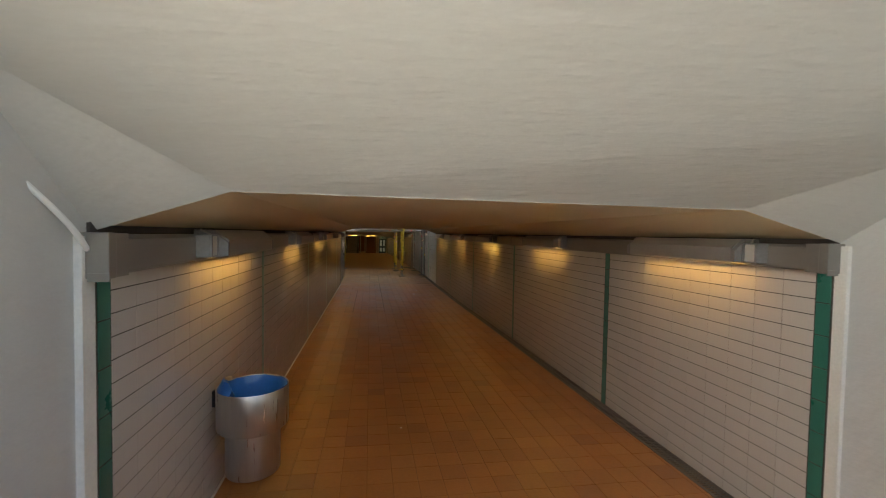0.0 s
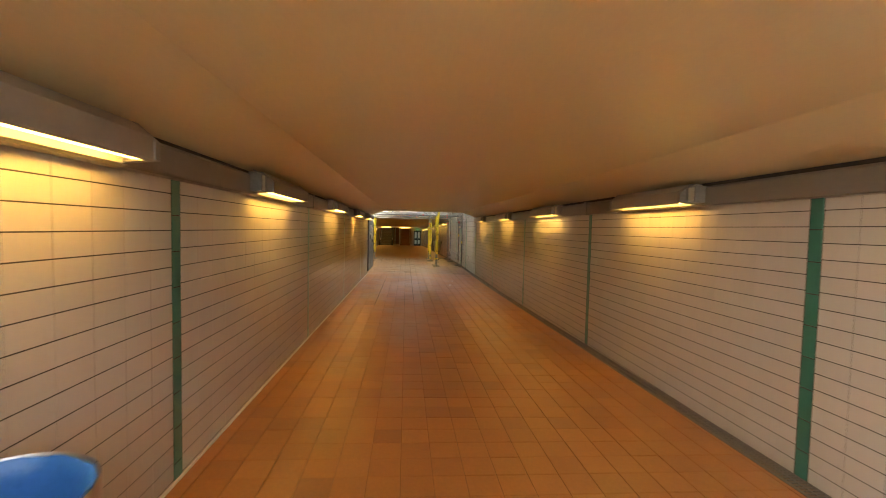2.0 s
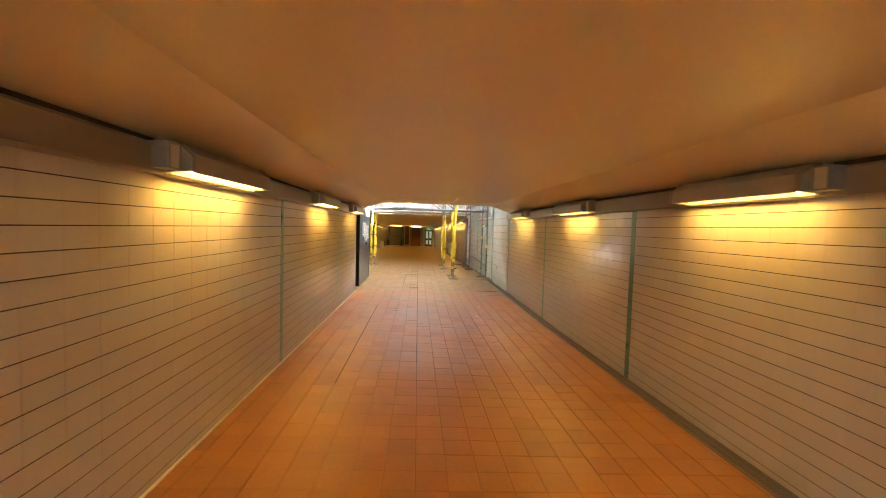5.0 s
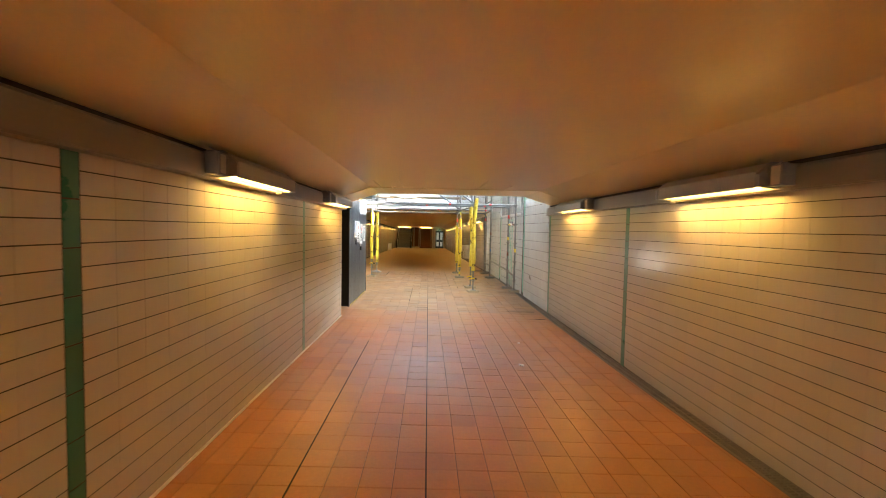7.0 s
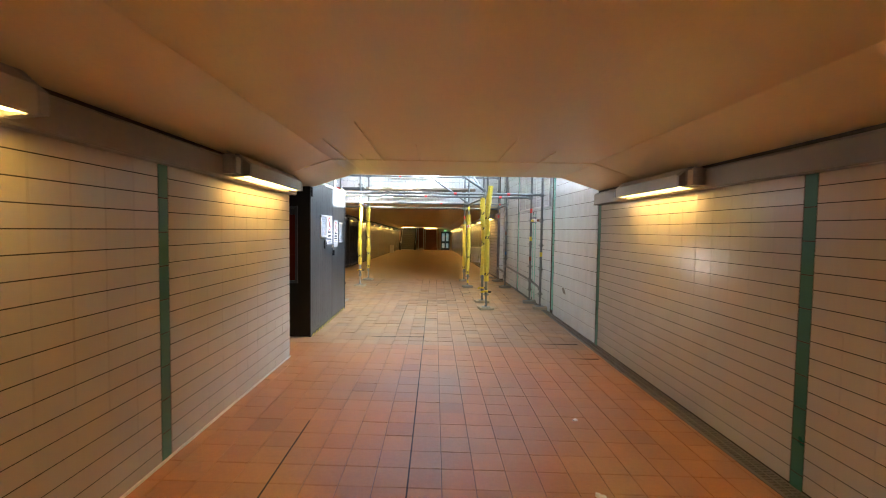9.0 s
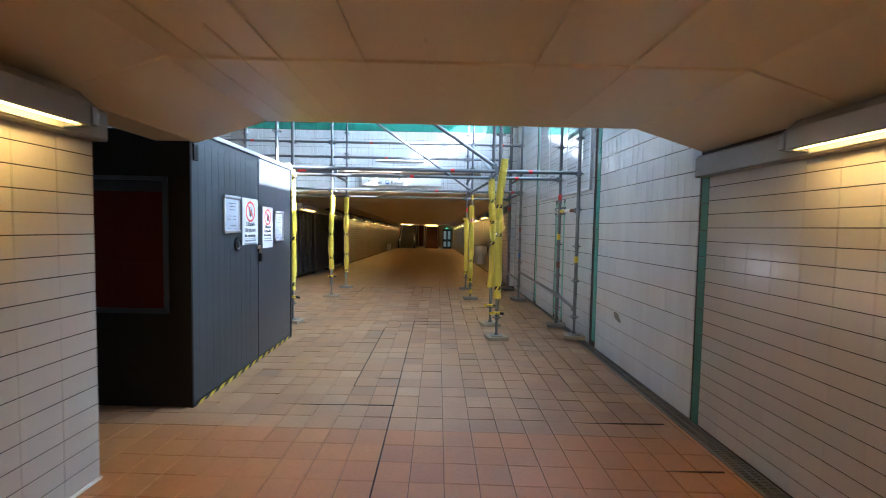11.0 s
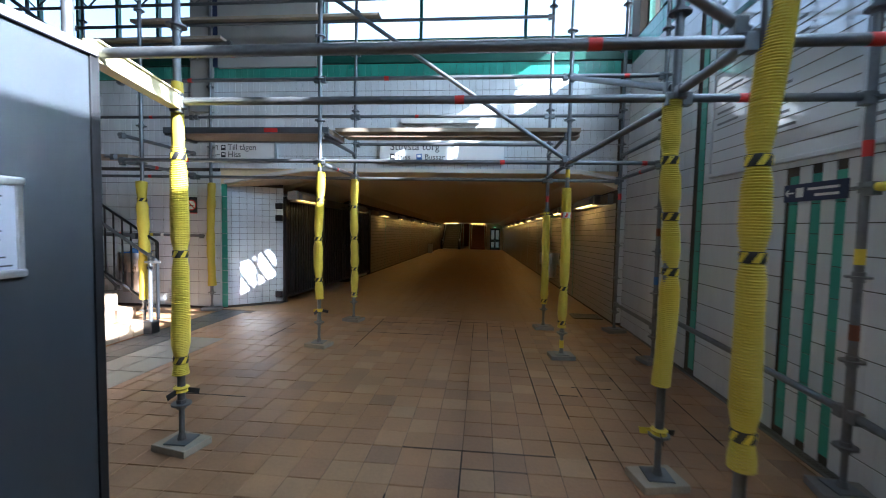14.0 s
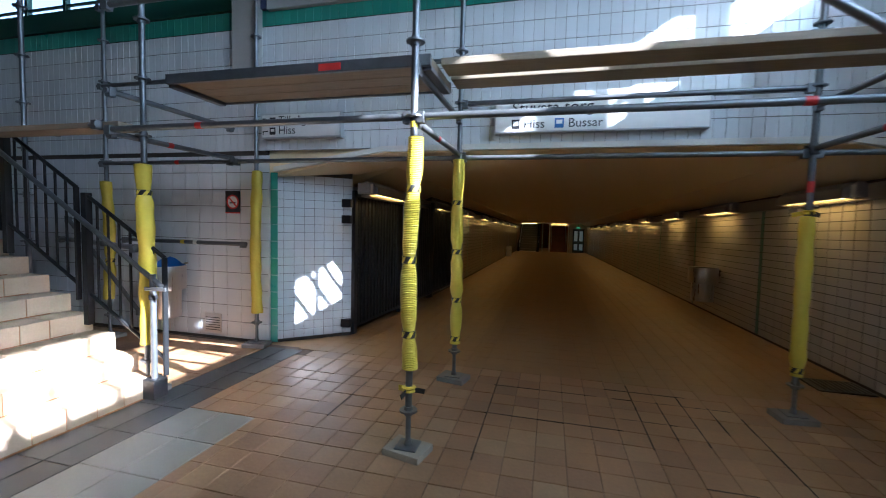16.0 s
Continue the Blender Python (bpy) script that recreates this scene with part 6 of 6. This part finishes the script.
for x0 in (-1.09, -0.675):
    far_box("leaf", x0, x0 + 0.385, FE - 0.072, FE - 0.061, 0.03, 1.90, M_BOXGREY, fd, bevel=0.003)
    for z0, z1 in ((0.22, 0.72), (0.95, 1.78)):
        far_box("pane", x0 + 0.06, x0 + 0.325, FE - 0.082, FE - 0.074, z0, z1, M_TEAL, fd, "pale teal daylit glass")
far_box("door_handle", -0.705, -0.68, FE - 0.11, FE - 0.074, 0.8, 0.92, M_STEEL, fd)
ex = tagged(empty("exit_sign"), "small green lit emergency exit sign", "sign")
far_box("case", -0.85, -0.59, FE - 0.10, FE - 0.004, 2.0, 2.14, M_BOXGREY, ex, bevel=0.004)
far_box("lit_face", -0.83, -0.61, FE - 0.106, FE - 0.101, 2.03, 2.10, M_EXIT, ex, "glowing green face")
far_box("hanger", -0.73, -0.71, FE - 0.06, FE - 0.04, 2.14, 2.34, M_BOXGREY, ex)
bench = tagged(empty("litter_bin"), "small steel bin by the far passage wall", "bin")
far_box("body", -F_IN + 0.03, -F_IN + 0.33, 22.2, 22.6, 0.002, 0.62, M_STEEL, bench, bevel=0.03)
far_box("rim", -F_IN + 0.02, -F_IN + 0.34, 22.19, 22.61, 0.62, 0.66, M_CAP, bench, bevel=0.01)


# floor grate in the mouth of the far passage
fg = tagged(empty("floor_grate"), "small square metal floor grate set in the tiles", "grate")
part("tray", boxed(1.20, 1.68, 27.22, 27.58, -0.012, 0.003), M_RUBBER, fg)
for xa, xb, ya, yb in ((1.20, 1.68, 27.22, 27.24), (1.20, 1.68, 27.56, 27.58), (1.20, 1.22, 27.24, 27.56), (1.66, 1.68, 27.24, 27.56)):
    part("rim", boxed(xa, xb, ya, yb, 0.003, 0.012), M_GRATE, fg)
for k in range(9):
    part("bar", boxed(1.235 + 0.048 * k, 1.253 + 0.048 * k, 27.24, 27.56, 0.004, 0.010), M_GRATE, fg)


# lamps over the far stair and the escalator
def ceiling_batten(x0, x1, y):
    th = tagged(empty("ceiling_lamp", FR), "lit batten lamp under the ceiling at the passage end", "lamp", "lamps at the passage end")
    part("body", boxed(x0, x1, y, y + 0.12, 2.335, 2.392), M_LAMPBODY, th, bevel=0.004)
    part("diffuser", boxed(x0 + 0.02, x1 - 0.02, y + 0.04, y + 0.08, 2.315, 2.333), M_TUBE, th, "warm glowing diffuser", bevel=0.006)


ceiling_batten(-5.30, -4.05, FE - 0.55)
ceiling_batten(-2.90, -1.65, FE - 0.40)

# trunk end caps and the loose cable at the passage mouth
for s, x, y in ((1, XR, 3.30), (-1, XL, 3.06)):
    ec = tagged(empty("trunk_end_cap"), "pale sheet-metal cap on the trunking end", "cap")
    part("plate", boxed(min(x + s * 0.07, x - s * 0.095), max(x + s * 0.07, x - s * 0.095), y, y + 0.058, 1.925, 2.115), M_TRUNK, ec, bevel=0.006)
    part("flange", boxed(min(x - s * 0.02, x - s * 0.10), max(x - s * 0.02, x - s * 0.10), y - 0.006, y - 0.001, 1.915, 1.95), M_TRUNK, ec)
cable = tagged(empty("loose_cable"), "white cable looping into the trunking end", "cable")
cb2 = bmesh.new()
run = [Vector((-2.07 + 0.005 * k + 0.035 * math.sin(k * 0.32), 2.80 + 0.03 * k, 2.31 - 0.036 * k + 0.0007 * k * k)) for k in range(10)]
for p, q in zip(run, run[1:]):
    add_tube(cb2, p, q, 0.011, 8)
part("sheath", cb2, M_WHITE, cable, smooth=True)
